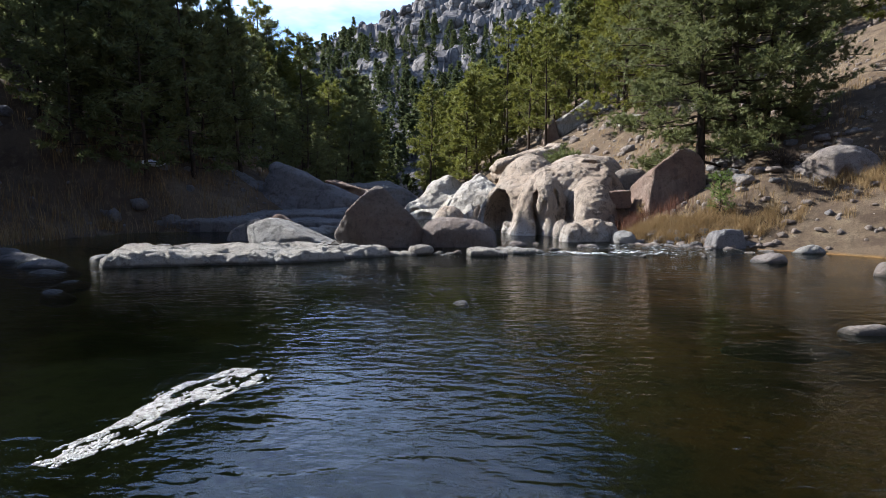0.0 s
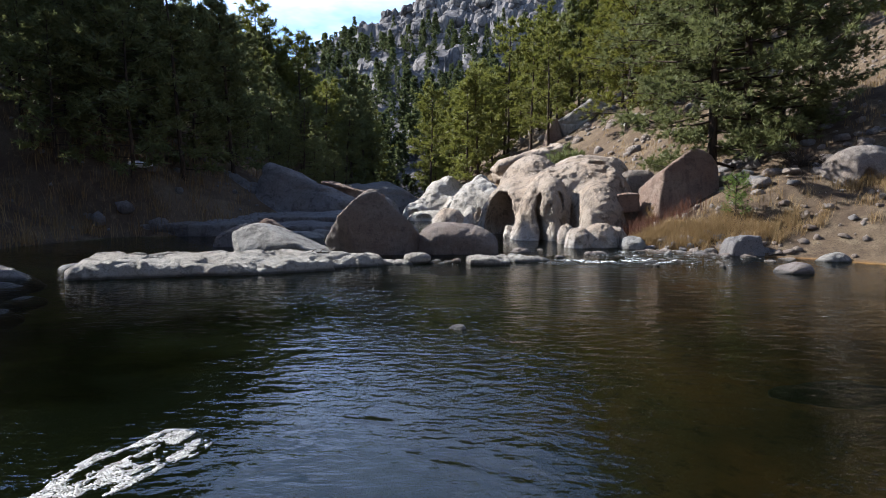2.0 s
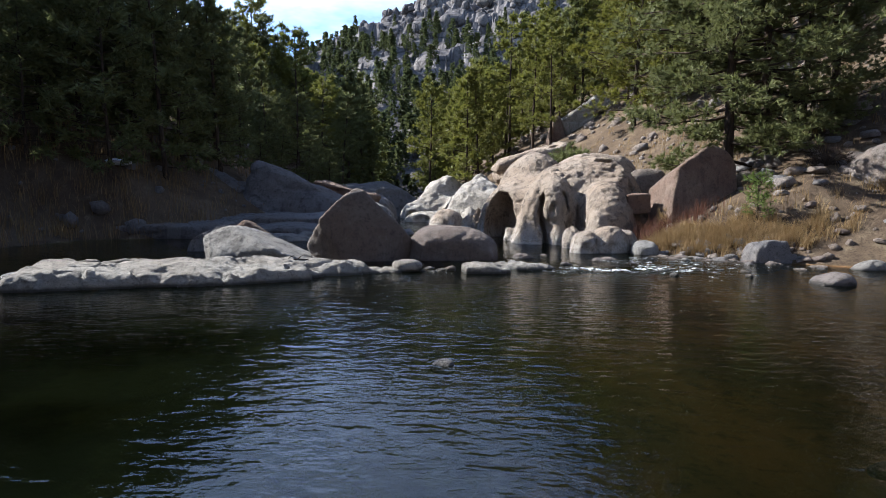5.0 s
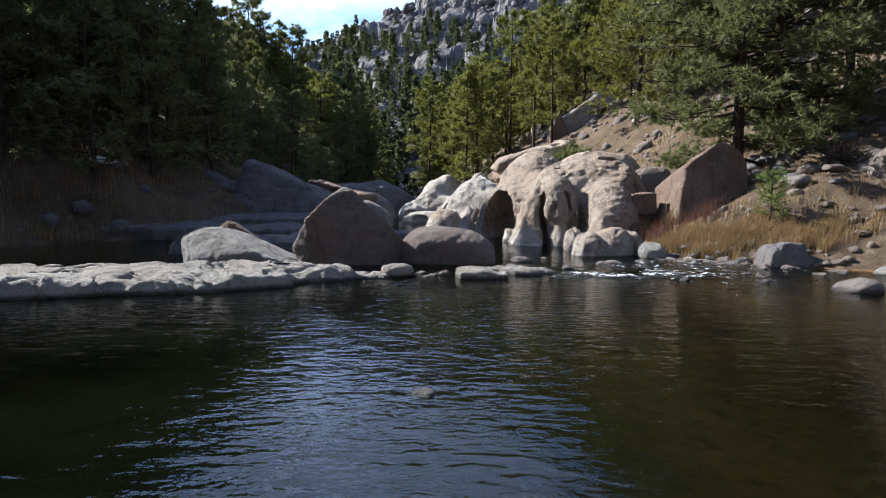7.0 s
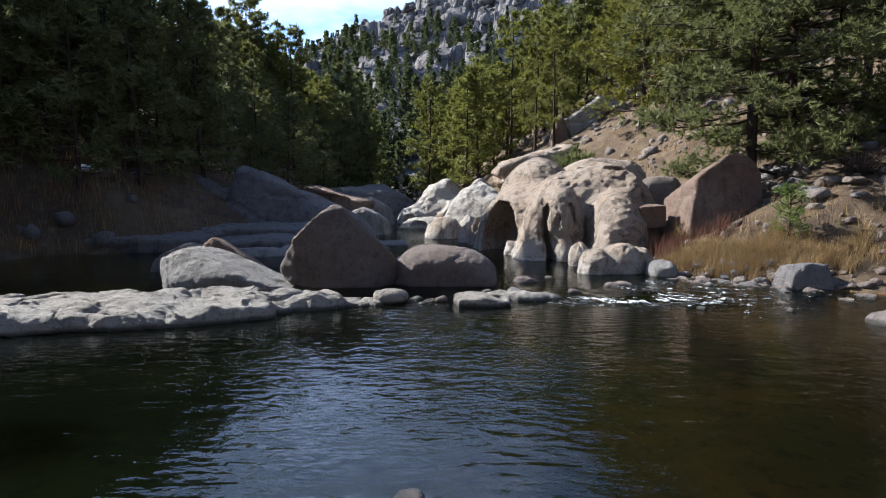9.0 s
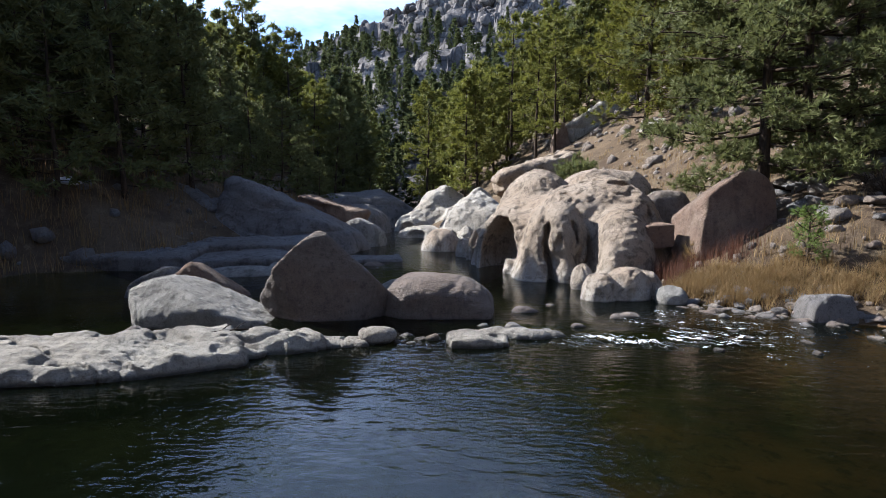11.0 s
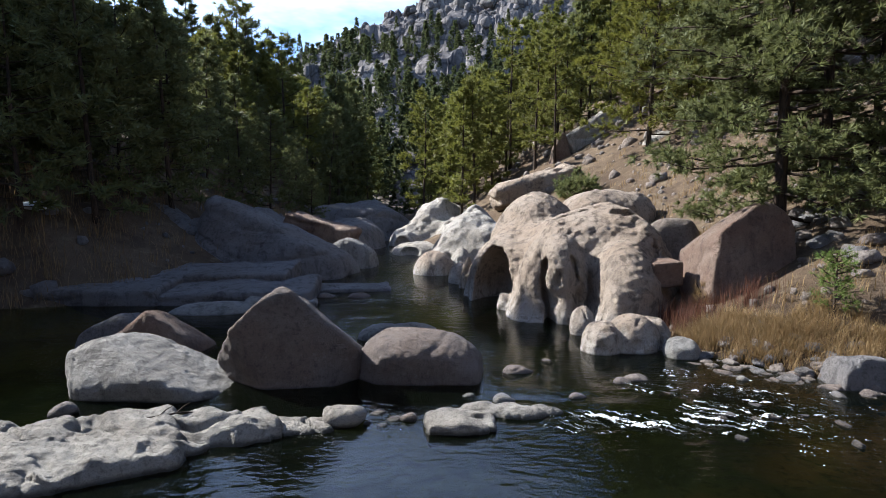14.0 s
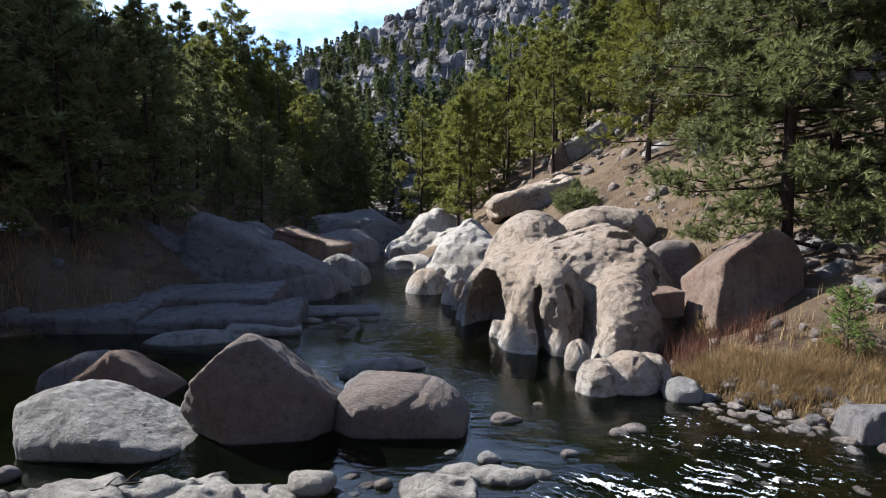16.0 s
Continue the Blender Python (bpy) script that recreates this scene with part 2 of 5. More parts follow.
def crag_colours(k):
    """Broken mountain granite: pale slabs, grey faces, black joints."""
    big, mid = k.noise(0.035, 5, 0.65), k.noise(0.16, 6, 0.7, distort=0.6)
    col = k.mix(k.ramp(big, 0.4, 0.62), (0.11, 0.103, 0.106), (0.155, 0.144, 0.139))
    col = k.mix(k.math("MULTIPLY", k.ramp(k.noise(0.1, 4, 0.6, k.scaled((1.8, 1.0, 0.5), (0, 25, 0))), 0.57, 0.65), 0.6), col, (0.24, 0.226, 0.214))
    col = k.mix(k.math("MULTIPLY", k.ramp(mid, 0.5, 0.62), 0.75), col, (0.06, 0.056, 0.055))
    lines = k.cracks(0.12, k.scaled((1.3, 1.0, 0.8), (10, 38, 0)), 0.07)
    col = k.mix(k.math("SUBTRACT", 0.7, k.math("MULTIPLY", lines, 0.7)), col, (0.03, 0.028, 0.027))
    return k.mix(k.math("MULTIPLY", k.ramp(k.noise(0.9, 5, 0.75), 0.5, 0.66), 0.55), col, (0.055, 0.052, 0.05))


def crag_material():
    k = Nodes("crag_granite")
    return k.done(k.bsdf(crag_colours(k), 0.95, k.bump(k.noise(0.5, 6, 0.7), 1.0, 0.9), Specular_IOR_Level=0.1))


M_CRAG = crag_material()


def ground_material():
    k = Nodes("hillside_soil")
    z = k.height()[2]
    far = k.ramp(k.height()[1], 90, 150)
    big, mid, fine = k.noise(0.35, 5, 0.6), k.noise(2.3, 6, 0.65), k.noise(23, 5, 0.75)
    soil = k.mix(k.ramp(big, 0.35, 0.65), (0.125, 0.092, 0.062), (0.085, 0.06, 0.04))
    soil = k.mix(k.ramp(mid, 0.5, 0.7), soil, (0.165, 0.13, 0.086))
    soil = k.mix(k.math("MULTIPLY", k.ramp(fine, 0.45, 0.65), 0.75), soil, (0.05, 0.037, 0.026))
    soil = k.mix(k.math("MULTIPLY", k.ramp(k.noise(0.9, 6, 0.7), 0.48, 0.62), 0.8), soil, (0.06, 0.042, 0.03))
    soil = k.mix(far, soil, crag_colours(k))
    side = k.math("ADD", k.height()[0], k.math("MULTIPLY", k.noise(0.35, 4, 0.6), 7.0))
    side = k.math("SUBTRACT", side, k.math("MULTIPLY", k.math("MAXIMUM", k.math("SUBTRACT", k.height()[1], 12.0), 0.0), 0.9))
    weed = k.mix(k.ramp(k.noise(0.3, 5, 0.6), 0.42, 0.58), (0.1, 0.105, 0.036), (0.04, 0.045, 0.018))
    silt = k.mix(k.ramp(k.noise(0.28, 5, 0.6), 0.4, 0.6), (0.42, 0.2, 0.055), (0.2, 0.115, 0.04))
    bed = k.mix(k.ramp(side, 3.6, 6.4), weed, silt)
    bed = k.mix(k.math("MULTIPLY", k.ramp(k.noise(4, 5, 0.7), 0.5, 0.66), 0.5), bed, (0.03, 0.022, 0.01))
    col = k.mix(k.ramp(z, -0.02, 0.10), bed, soil)
    h = k.math("ADD", mid, k.math("MULTIPLY", fine, 0.5))
    return k.done(k.bsdf(col, 0.95, k.bump(h, 1.0, 0.16), Specular_IOR_Level=0.1))


M_GROUND = ground_material()


def water_material(name="river_water", sheen=0.015):
    k = Nodes(name)
    w1 = k.noise(2.7, 1, 0.5, k.scaled((0.75, 1.5, 1.0), (0, 0, 14)), 0.6)
    w2 = k.noise(6.5, 1, 0.5, k.scaled((0.6, 1.4, 1.0), (0, 0, -10)), 0.5)
    w3 = k.noise(22.0, 1, 0.5, k.scaled((0.7, 1.2, 1.0)))
    gust = k.ramp(k.noise(0.22, 3, 0.5), 0.35, 0.65)
    small = k.math("MULTIPLY", k.math("ADD", k.math("MULTIPLY", w2, 0.29), k.math("MULTIPLY", w3, 0.09)), k.math("ADD", 0.55, k.math("MULTIPLY", gust, 0.8)))
    n = k.bump(k.math("ADD", k.math("MULTIPLY", w1, 0.42), small), 0.5, 0.06)
    gloss = k.t.nodes.new("ShaderNodeBsdfGlossy")
    gloss.inputs["Roughness"].default_value = sheen
    k.put(gloss.inputs["Normal"], n)
    clear = k.t.nodes.new("ShaderNodeBsdfTransparent")
    clear.inputs["Color"].default_value = (0.8, 0.72, 0.46, 1)
    murk = k.t.nodes.new("ShaderNodeBsdfDiffuse")
    murk.inputs["Color"].default_value = (0.006, 0.010, 0.005, 1)
    body = k.t.nodes.new("ShaderNodeMixShader")
    body.inputs[0].default_value = 0.14
    k.t.links.new(clear.outputs[0], body.inputs[1])
    k.t.links.new(murk.outputs[0], body.inputs[2])
    fr = k.t.nodes.new("ShaderNodeFresnel")
    fr.inputs["IOR"].default_value = 1.4
    k.put(fr.inputs["Normal"], n)
    mixed = k.t.nodes.new("ShaderNodeMixShader")
    k.t.links.new(fr.outputs[0], mixed.inputs[0])
    k.t.links.new(body.outputs[0], mixed.inputs[1])
    k.t.links.new(gloss.outputs[0], mixed.inputs[2])
    return k.done(mixed.outputs[0])


M_WATER = water_material()


def leaf_material(name, a, b, shine=0.25):
    k = Nodes(name)
    info = k.t.nodes.new("ShaderNodeObjectInfo")
    rnd = k.geo.outputs["Random Per Island"]
    col = k.mix(rnd, a, b)
    col = k.mix(k.math("MULTIPLY", k.noise(0.9, 3, 0.5), 0.55), col, tuple(0.55 * c for c in a))
    col = k.mix(k.math("MULTIPLY", info.outputs["Random"], 0.35), col, tuple(0.6 * c for c in b))
    main = k.bsdf(col, 0.6, Specular_IOR_Level=shine)
    back = k.t.nodes.new("ShaderNodeBsdfTranslucent")
    k.put(back.inputs["Color"], col)
    mixed = k.t.nodes.new("ShaderNodeMixShader")
    mixed.inputs[0].default_value = 0.38
    k.t.links.new(main, mixed.inputs[1])
    k.t.links.new(back.outputs[0], mixed.inputs[2])
    return k.done(mixed.outputs[0])


M_NEEDLE = leaf_material("pine_needles", (0.13, 0.145, 0.026), (0.2, 0.19, 0.038))
M_NEEDLE_DARK = leaf_material("fir_needles", (0.118, 0.14, 0.06), (0.168, 0.178, 0.062))
M_NEEDLE_MID = leaf_material("valley_pine_needles", (0.13, 0.148, 0.032), (0.195, 0.19, 0.042))
M_FAR = leaf_material("far_needles", (0.06, 0.078, 0.036), (0.095, 0.105, 0.042), 0.05)
M_SAPLING = leaf_material("young_pine_needles", (0.10, 0.16, 0.035), (0.15, 0.20, 0.05))
M_GRASS = leaf_material("dry_grass", (0.33, 0.24, 0.12), (0.21, 0.13, 0.068), 0.1)


def bark_material(name, a, b):
    k = Nodes(name)
    plates = k.noise(6.0, 5, 0.7, k.scaled((1.6, 1.6, 0.35)))
    col = k.mix(k.ramp(plates, 0.4, 0.6), a, b)
    return k.done(k.bsdf(col, 0.95, k.bump(plates, 0.9, 0.05), Specular_IOR_Level=0.15))


M_BARK = bark_material("pine_bark", (0.022, 0.017, 0.014), (0.06, 0.042, 0.03))

# ---------------------------------------------------------------- ground
SHORE_L = ([-60, 0, 5, 9, 14, 20, 25, 26.5, 28, 32, 36, 40, 50, 60, 70, 85, 110, 200, 600],
           [-16, -13, -12, -10, -13, -15, -14.5, -11, -8.5, -7, -6.4, -6.2, -6.4, -8, -9.5, -11, -14, -20, -40])
SHORE_R = ([-60, 5, 12, 16, 18, 19, 20.5, 21.5, 23, 25, 27, 29, 33, 36, 40, 50, 60, 70, 85, 110, 200, 600],
           [16, 13, 13, 12.5, 10.8, 8.8, 7.4, 6.2, 5.2, 4.2, 3.4, 2.6, 1.4, 0.3, -1.2, -4.2, -5.4, -7.2, -9, -12, -18, -36])


def crest(x):
    return np.interp(x, [-400, -170, -128, -104, -66, -10, 60, 160, 500], [25, 28, 50, 94, 119, 138, 142, 140, 130])


def cells(p, size, amp, seed):
    """Tilted, uneven blocks of about that size: the relief of jointed rock."""
    g = np.floor(p[:, :2] / size).astype(np.int64)
    best, out = np.full(len(p), 1e9), np.zeros(len(p))
    zero = 0 * g[:, 0]
    for i in (-1, 0, 1):
        for j in (-1, 0, 1):
            a, b = g[:, 0] + i, g[:, 1] + j
            dx = p[:, 0] / size - (a + 0.5 + 0.45 * _hash(a, b, zero, seed))
            dy = p[:, 1] / size - (b + 0.5 + 0.45 * _hash(a, b, zero + 1, seed))
            far = np.maximum(np.abs(dx + 0.4 * dy), np.abs(dy - 0.3 * dx))
            tall = amp * (_hash(a, b, zero + 2, seed) + 0.9 * dx * _hash(a, b, zero + 3, seed) + 1.1 * dy * _hash(a, b, zero + 4, seed))
            near = far < best
            best, out = np.where(near, far, best), np.where(near, tall, out)
    return out


def ground_height(x, y, rough=True):
    x, y = np.asarray(x, float), np.asarray(y, float)
    dl, dr = np.interp(y, *SHORE_L) - x, x - np.interp(y, *SHORE_R)
    gl, gr = np.maximum(dl, 0), np.maximum(dr, 0)
    left = 46 * np.tanh((0.56 * gl - 0.9 * (1 - np.exp(-gl / 1.8))) / 46) + 0.06
    steep = 0.52 + np.clip((y - 44) * 0.006, -0.02, 0.14)
    right = 90 * np.tanh((steep * gr - 0.85 * (1 - np.exp(-gr / 1.7))) / 90) + 0.05
    right = right + 0.5 * np.exp(-(((x - 9.3) / 2.6) ** 2) - ((y - 22.0) / 2.2) ** 2) * np.clip(gr / 0.8, 0, 1)
    depth = np.minimum(-dl, -dr)
    bed = -0.10 - 1.25 * (1 - np.exp(-np.maximum(depth, 0) / 2.6))
    z = np.where(dl > 0, left, np.where(dr > 0, right, bed))
    s = np.clip((y - 105) / 275, 0, 1.0)
    # unseen hill added behind the camera, blocks sky fill on camera-facing rock
    z = np.maximum(z, 62 * np.tanh(np.clip(-9 - y, 0, 400) * 0.9 / 62) - 0.6) if np.ndim(z) else z
    mount = crest(x) * s**1.35 - np.clip(y - 385, 0, 400) * 0.25
    z = np.where(y > 100, np.maximum(z, mount), z)
    if rough:
        p = np.stack([x, y, 0 * x], -1).reshape(-1, 3)
        land = np.clip(np.maximum(dl, dr), 0, 8) / 8
        far = np.clip((y - 110) / 120, 0, 1)
        z = z + (land * 0.55 * fbm(p * 0.28, 5, 3).reshape(x.shape) + 0.05 * fbm(p * 1.7, 3, 9).reshape(x.shape) * (0.4 + land))
        ridged = 1 - np.abs(fbm(p * 0.022, 5, 21, 0.6).reshape(x.shape)) * 2
        q = p + 7.0 * np.stack([fbm(p * 0.04, 2, 61), fbm(p * 0.04, 2, 62), 0 * p[:, 0]], -1)
        block = cells(q, 34.0, 5.0, 63) + cells(q, 13.0, 3.4, 64) + cells(q, 5.5, 1.5, 65)
        z = z + far * block.reshape(x.shape)
        z = z + far * (7 * ridged - 4 + 1.0 * np.abs(fbm(p * 0.11, 4, 31, 0.6).reshape(x.shape)))
    return z


def build_ground():
    front = np.arange(-52, 52.01, 0.27)
    back = np.arange(57, 304, 5.5)
    ang = np.radians(np.concatenate([front, back]))
    rad = [0.4]
    while rad[-1] < 1600:
        r = rad[-1]
        rad.append(r + (0.22 + 0.011 * r if r < 420 else 0.05 * r))
    rad = np.array(rad)
    a, r = np.meshgrid(ang, rad)
    x, y = r * np.sin(a), 4 + r * np.cos(a)
    z = ground_height(x, y)
    na, nr = len(ang), len(rad)
    verts = np.stack([x, y, z], -1).reshape(-1, 3)
    i = np.arange(nr - 1)[:, None] * na + np.arange(na)[None]
    j = np.arange(nr - 1)[:, None] * na + (np.arange(na)[None] + 1) % na
    faces = np.stack([i, i + na, j + na, j], -1).reshape(-1, 4)
    verts = np.concatenate([verts, [[0, 4, -1.3]]])
    me = mesh_of("ground", verts, faces, M_GROUND)
    me.polygons.foreach_set("use_smooth", verts[faces[:, 0], 1] < 130)
    ob = new("ground", me)
    tagged(ob, "brown pine-needle soil and scree slopes above the river", "ground", kind="structure")


build_ground()


def build_water():
    xs = np.concatenate([[-60, -40, -28, -20], np.arange(-16, 16.01, 0.2), [20, 28, 40, 60]])
    ys = np.concatenate([[-60, -40, -25, -15, -8], np.arange(-4, 40.01, 0.2), np.arange(41, 100, 1.5)])
    x, y = np.meshgrid(xs, ys)
    p = np.stack([x, y, 0 * x], -1).reshape(-1, 3)
    rapid = np.exp(-(((x - 4.6) / 2.4) ** 2 + ((y - 17.9) / 1.3) ** 2))
    z = 0.006 * fbm(p * 1.1, 2, 5).reshape(x.shape) + rapid * 0.07 * fbm(p * np.array([1.6, 2.6, 1]), 3, 6).reshape(x.shape)
    z = z + 0.05 * np.clip((y - 17) / 1.5, 0, 1)
    nx = len(xs)
    i = np.arange(len(ys) - 1)[:, None] * nx + np.arange(nx - 1)[None]
    faces = np.stack([i, i + 1, i + 1 + nx, i + nx], -1).reshape(-1, 4)
    ob = new("water", mesh_of("water", np.stack([x, y, z], -1).reshape(-1, 3), faces, M_WATER))
    tagged(ob, "clear dark river water with fine ripples", "river", kind="structure")


build_water()

# ---------------------------------------------------------------- rocks
def rock(name, label, solid, centre, reach, step, material, rough=0.05, scale=1.4, seed=1, fine=0.012, category="rock", group="", strata=0.0):
    """A stone from a distance function in world metres, roughened, as one object that stands at centre."""
    c, r = np.array(centre, float), np.array(reach, float)

    def worn(p):
        d = solid(p)
        near = np.abs(d) < 0.25 + 2 * rough
        q = p[near]
        d = d.copy()
        bend = fbm(q * scale * 0.6 + 5.1, 2, seed + 70)
        split = np.exp(-((bend / 0.045) ** 2)) * (value_noise(q * scale * 0.9 + 3.3, seed + 71) > -0.1)
        d[near] += rough * (fbm(q * scale, 3, seed) + 0.55 * split) + fine * fbm(q * scale * 5.5, 3, seed + 40, 0.6)
        if strata:
            bed = (q[:, 2] + 0.12 * q[:, 0] - 0.2 * q[:, 1]) * 0.95 + 0.8 * fbm(q * 0.45, 2, seed + 90)
            d[near] += strata * np.exp(-(((bed - np.round(bed)) / 0.09) ** 2)) + 0.6 * strata * np.abs(bed - np.floor(bed) - 0.5)
        return d

    verts, faces = surface(worn, c - r, c + r, step)
    ob = new(name, mesh_of(name, verts - c, faces, material))
    ob.location = c
    return tagged(ob, label, category, group)



# boulders in and beside the river
rock("boulder", "pale granite boulder with a sunlit flat top, in the river",
     lambda p: smax(facets(p, (-5.2, 18.45, 0.1), [(84, 66, 0.56), (265, -6, 1.5), (180, -22, 0.82), (192, 38, 0.92), (0, 10, 1.1), (95, 12, 1.75), (305, 28, 1.36), (0, -90, 0.9), (140, -6, 1.36), (232, -4, 1.36)], 0.06), ell(p, (-5.15, 18.4, 0.02), (2.0, 1.5, 1.12)), 0.08),
     (-5.1, 18.4, 0.3), (2.4, 1.9, 1.3), 0.036, M_DULL, 0.035, 1.2, 3, 0.03)
rock("boulder", "large peaked brown granite boulder standing in the river",
     lambda p: smax(facets(p, (-2.6, 19.3, 0.6), [(288, 44, 0.86), (66, 47, 0.86), (168, -4, 0.93), (94, -8, 1.5), (0, 15, 1.1), (255, -34, 1.42), (330, 24, 1.3), (0, -90, 1.3), (128, -16, 1.28), (212, -20, 1.18)], 0.045), ell(p, (-2.55, 19.2, 0.4), (2.15, 1.6, 1.9)), 0.08),
     (-2.6, 19.2, 0.7), (2.5, 1.9, 1.9), 0.036, M_BROWN, 0.03, 1.0, 5, 0.028)
rock("boulder", "rounded grey-brown boulder beside the peaked one",
     lambda p: smax(facets(p, (-0.1, 19.65, 0.15), [(12, 72, 0.84), (282, 36, 1.12), (176, -10, 0.88), (95, 2, 1.34), (0, 20, 1.0), (74, 52, 1.1), (0, -90, 0.9), (222, -6, 1.2), (262, -20, 1.42), (165, 40, 1.06)], 0.05), ell(p, (-0.12, 19.6, 0.05), (1.55, 1.25, 0.98), 0, 0, 5), 0.12),
     (-0.15, 19.6, 0.3), (2.0, 1.6, 1.3), 0.036, M_BROWN, 0.035, 1.2, 8, 0.028)
rock("rock_slab", "broken pale slab lying behind the rounded boulder",
     lambda p: smin(ell(p, (-1.3, 22.5, 0.08), (0.66, 0.42, 0.36), 14, 0, -6), ell(p, (-0.6, 23.1, 0.06), (0.8, 0.36, 0.3), 24, 0, 6), 0.05), (-0.9, 22.8, 0.15), (1.7, 1.2, 0.6), 0.04, M_DULL, 0.05, 1.6, 13, 0.03)
rock("boulder", "brown wedge-shaped boulder behind the pale one",
     lambda p: facets(p, (-6.5, 20.9, 0.1), [(290, 48, 0.72), (75, 55, 0.78), (180, 10, 0.6), (95, 5, 1.1), (265, 5, 1.0), (0, 10, 0.7), (0, -90, 0.6)], 0.06),
     (-6.5, 20.9, 0.2), (1.5, 1.1, 1.1), 0.05, M_RED, 0.05, 1.3, 9)
rock("boulder", "dark grey boulder in the shaded pool",
     lambda p: facets(p, (-7.7, 21.4, 0.0), [(290, 60, 0.66), (75, 45, 0.85), (180, 10, 0.6), (95, 5, 1.0), (265, 5, 0.9), (0, 10, 0.7), (0, -90, 0.6)], 0.08),
     (-7.7, 21.4, 0.1), (1.3, 1.1, 1.0), 0.06, M_GREY, 0.05, 1.3, 10)
rock("boulder", "huge angular red-brown boulder at the foot of the slope",
     lambda p: smax(facets(p, (8.6, 24.4, 2.3), [(287, 52, 0.86), (70, 38, 1.24), (172, 4, 0.85), (264, 8, 1.12), (100, 2, 1.35), (0, 10, 1.2), (0, -90, 1.6), (215, 6, 1.5)], 0.04), ell(p, (8.6, 24.4, 2.0), (1.75, 1.6, 1.85)), 0.07),
     (8.6, 24.4, 2.2), (2.0, 2.0, 2.2), 0.045, M_RED, 0.07, 1.0, 11, 0.03)
rock("boulder", "round lichen-covered boulder with a broken hollow face",
     lambda p: smax(smax(facets(p, (13.7, 21.9, 2.3), [(0, 80, 1.2), (270, 10, 1.3), (90, 10, 1.7), (180, 15, 1.1), (0, 10, 1.2), (0, -90, 1.4), (300, 45, 1.3), (225, 10, 1.25), (60, 50, 1.4)], 0.14), ell(p, (13.7, 21.9, 2.1), (1.7, 1.4, 1.6)), 0.1),
                    -facets(p, (13.55, 20.7, 2.2), [(300, 30, 0.52), (60, 30, 0.42), (0, -90, 0.7), (270, 0, 0.6), (90, 0, 0.55), (0, 0, 0.75), (180, 0, 2.0)], 0.05), 0.05),
     (13.7, 21.9, 2.2), (2.1, 1.9, 2.0), 0.05, M_ROCK, 0.05, 1.1, 12, 0.04)


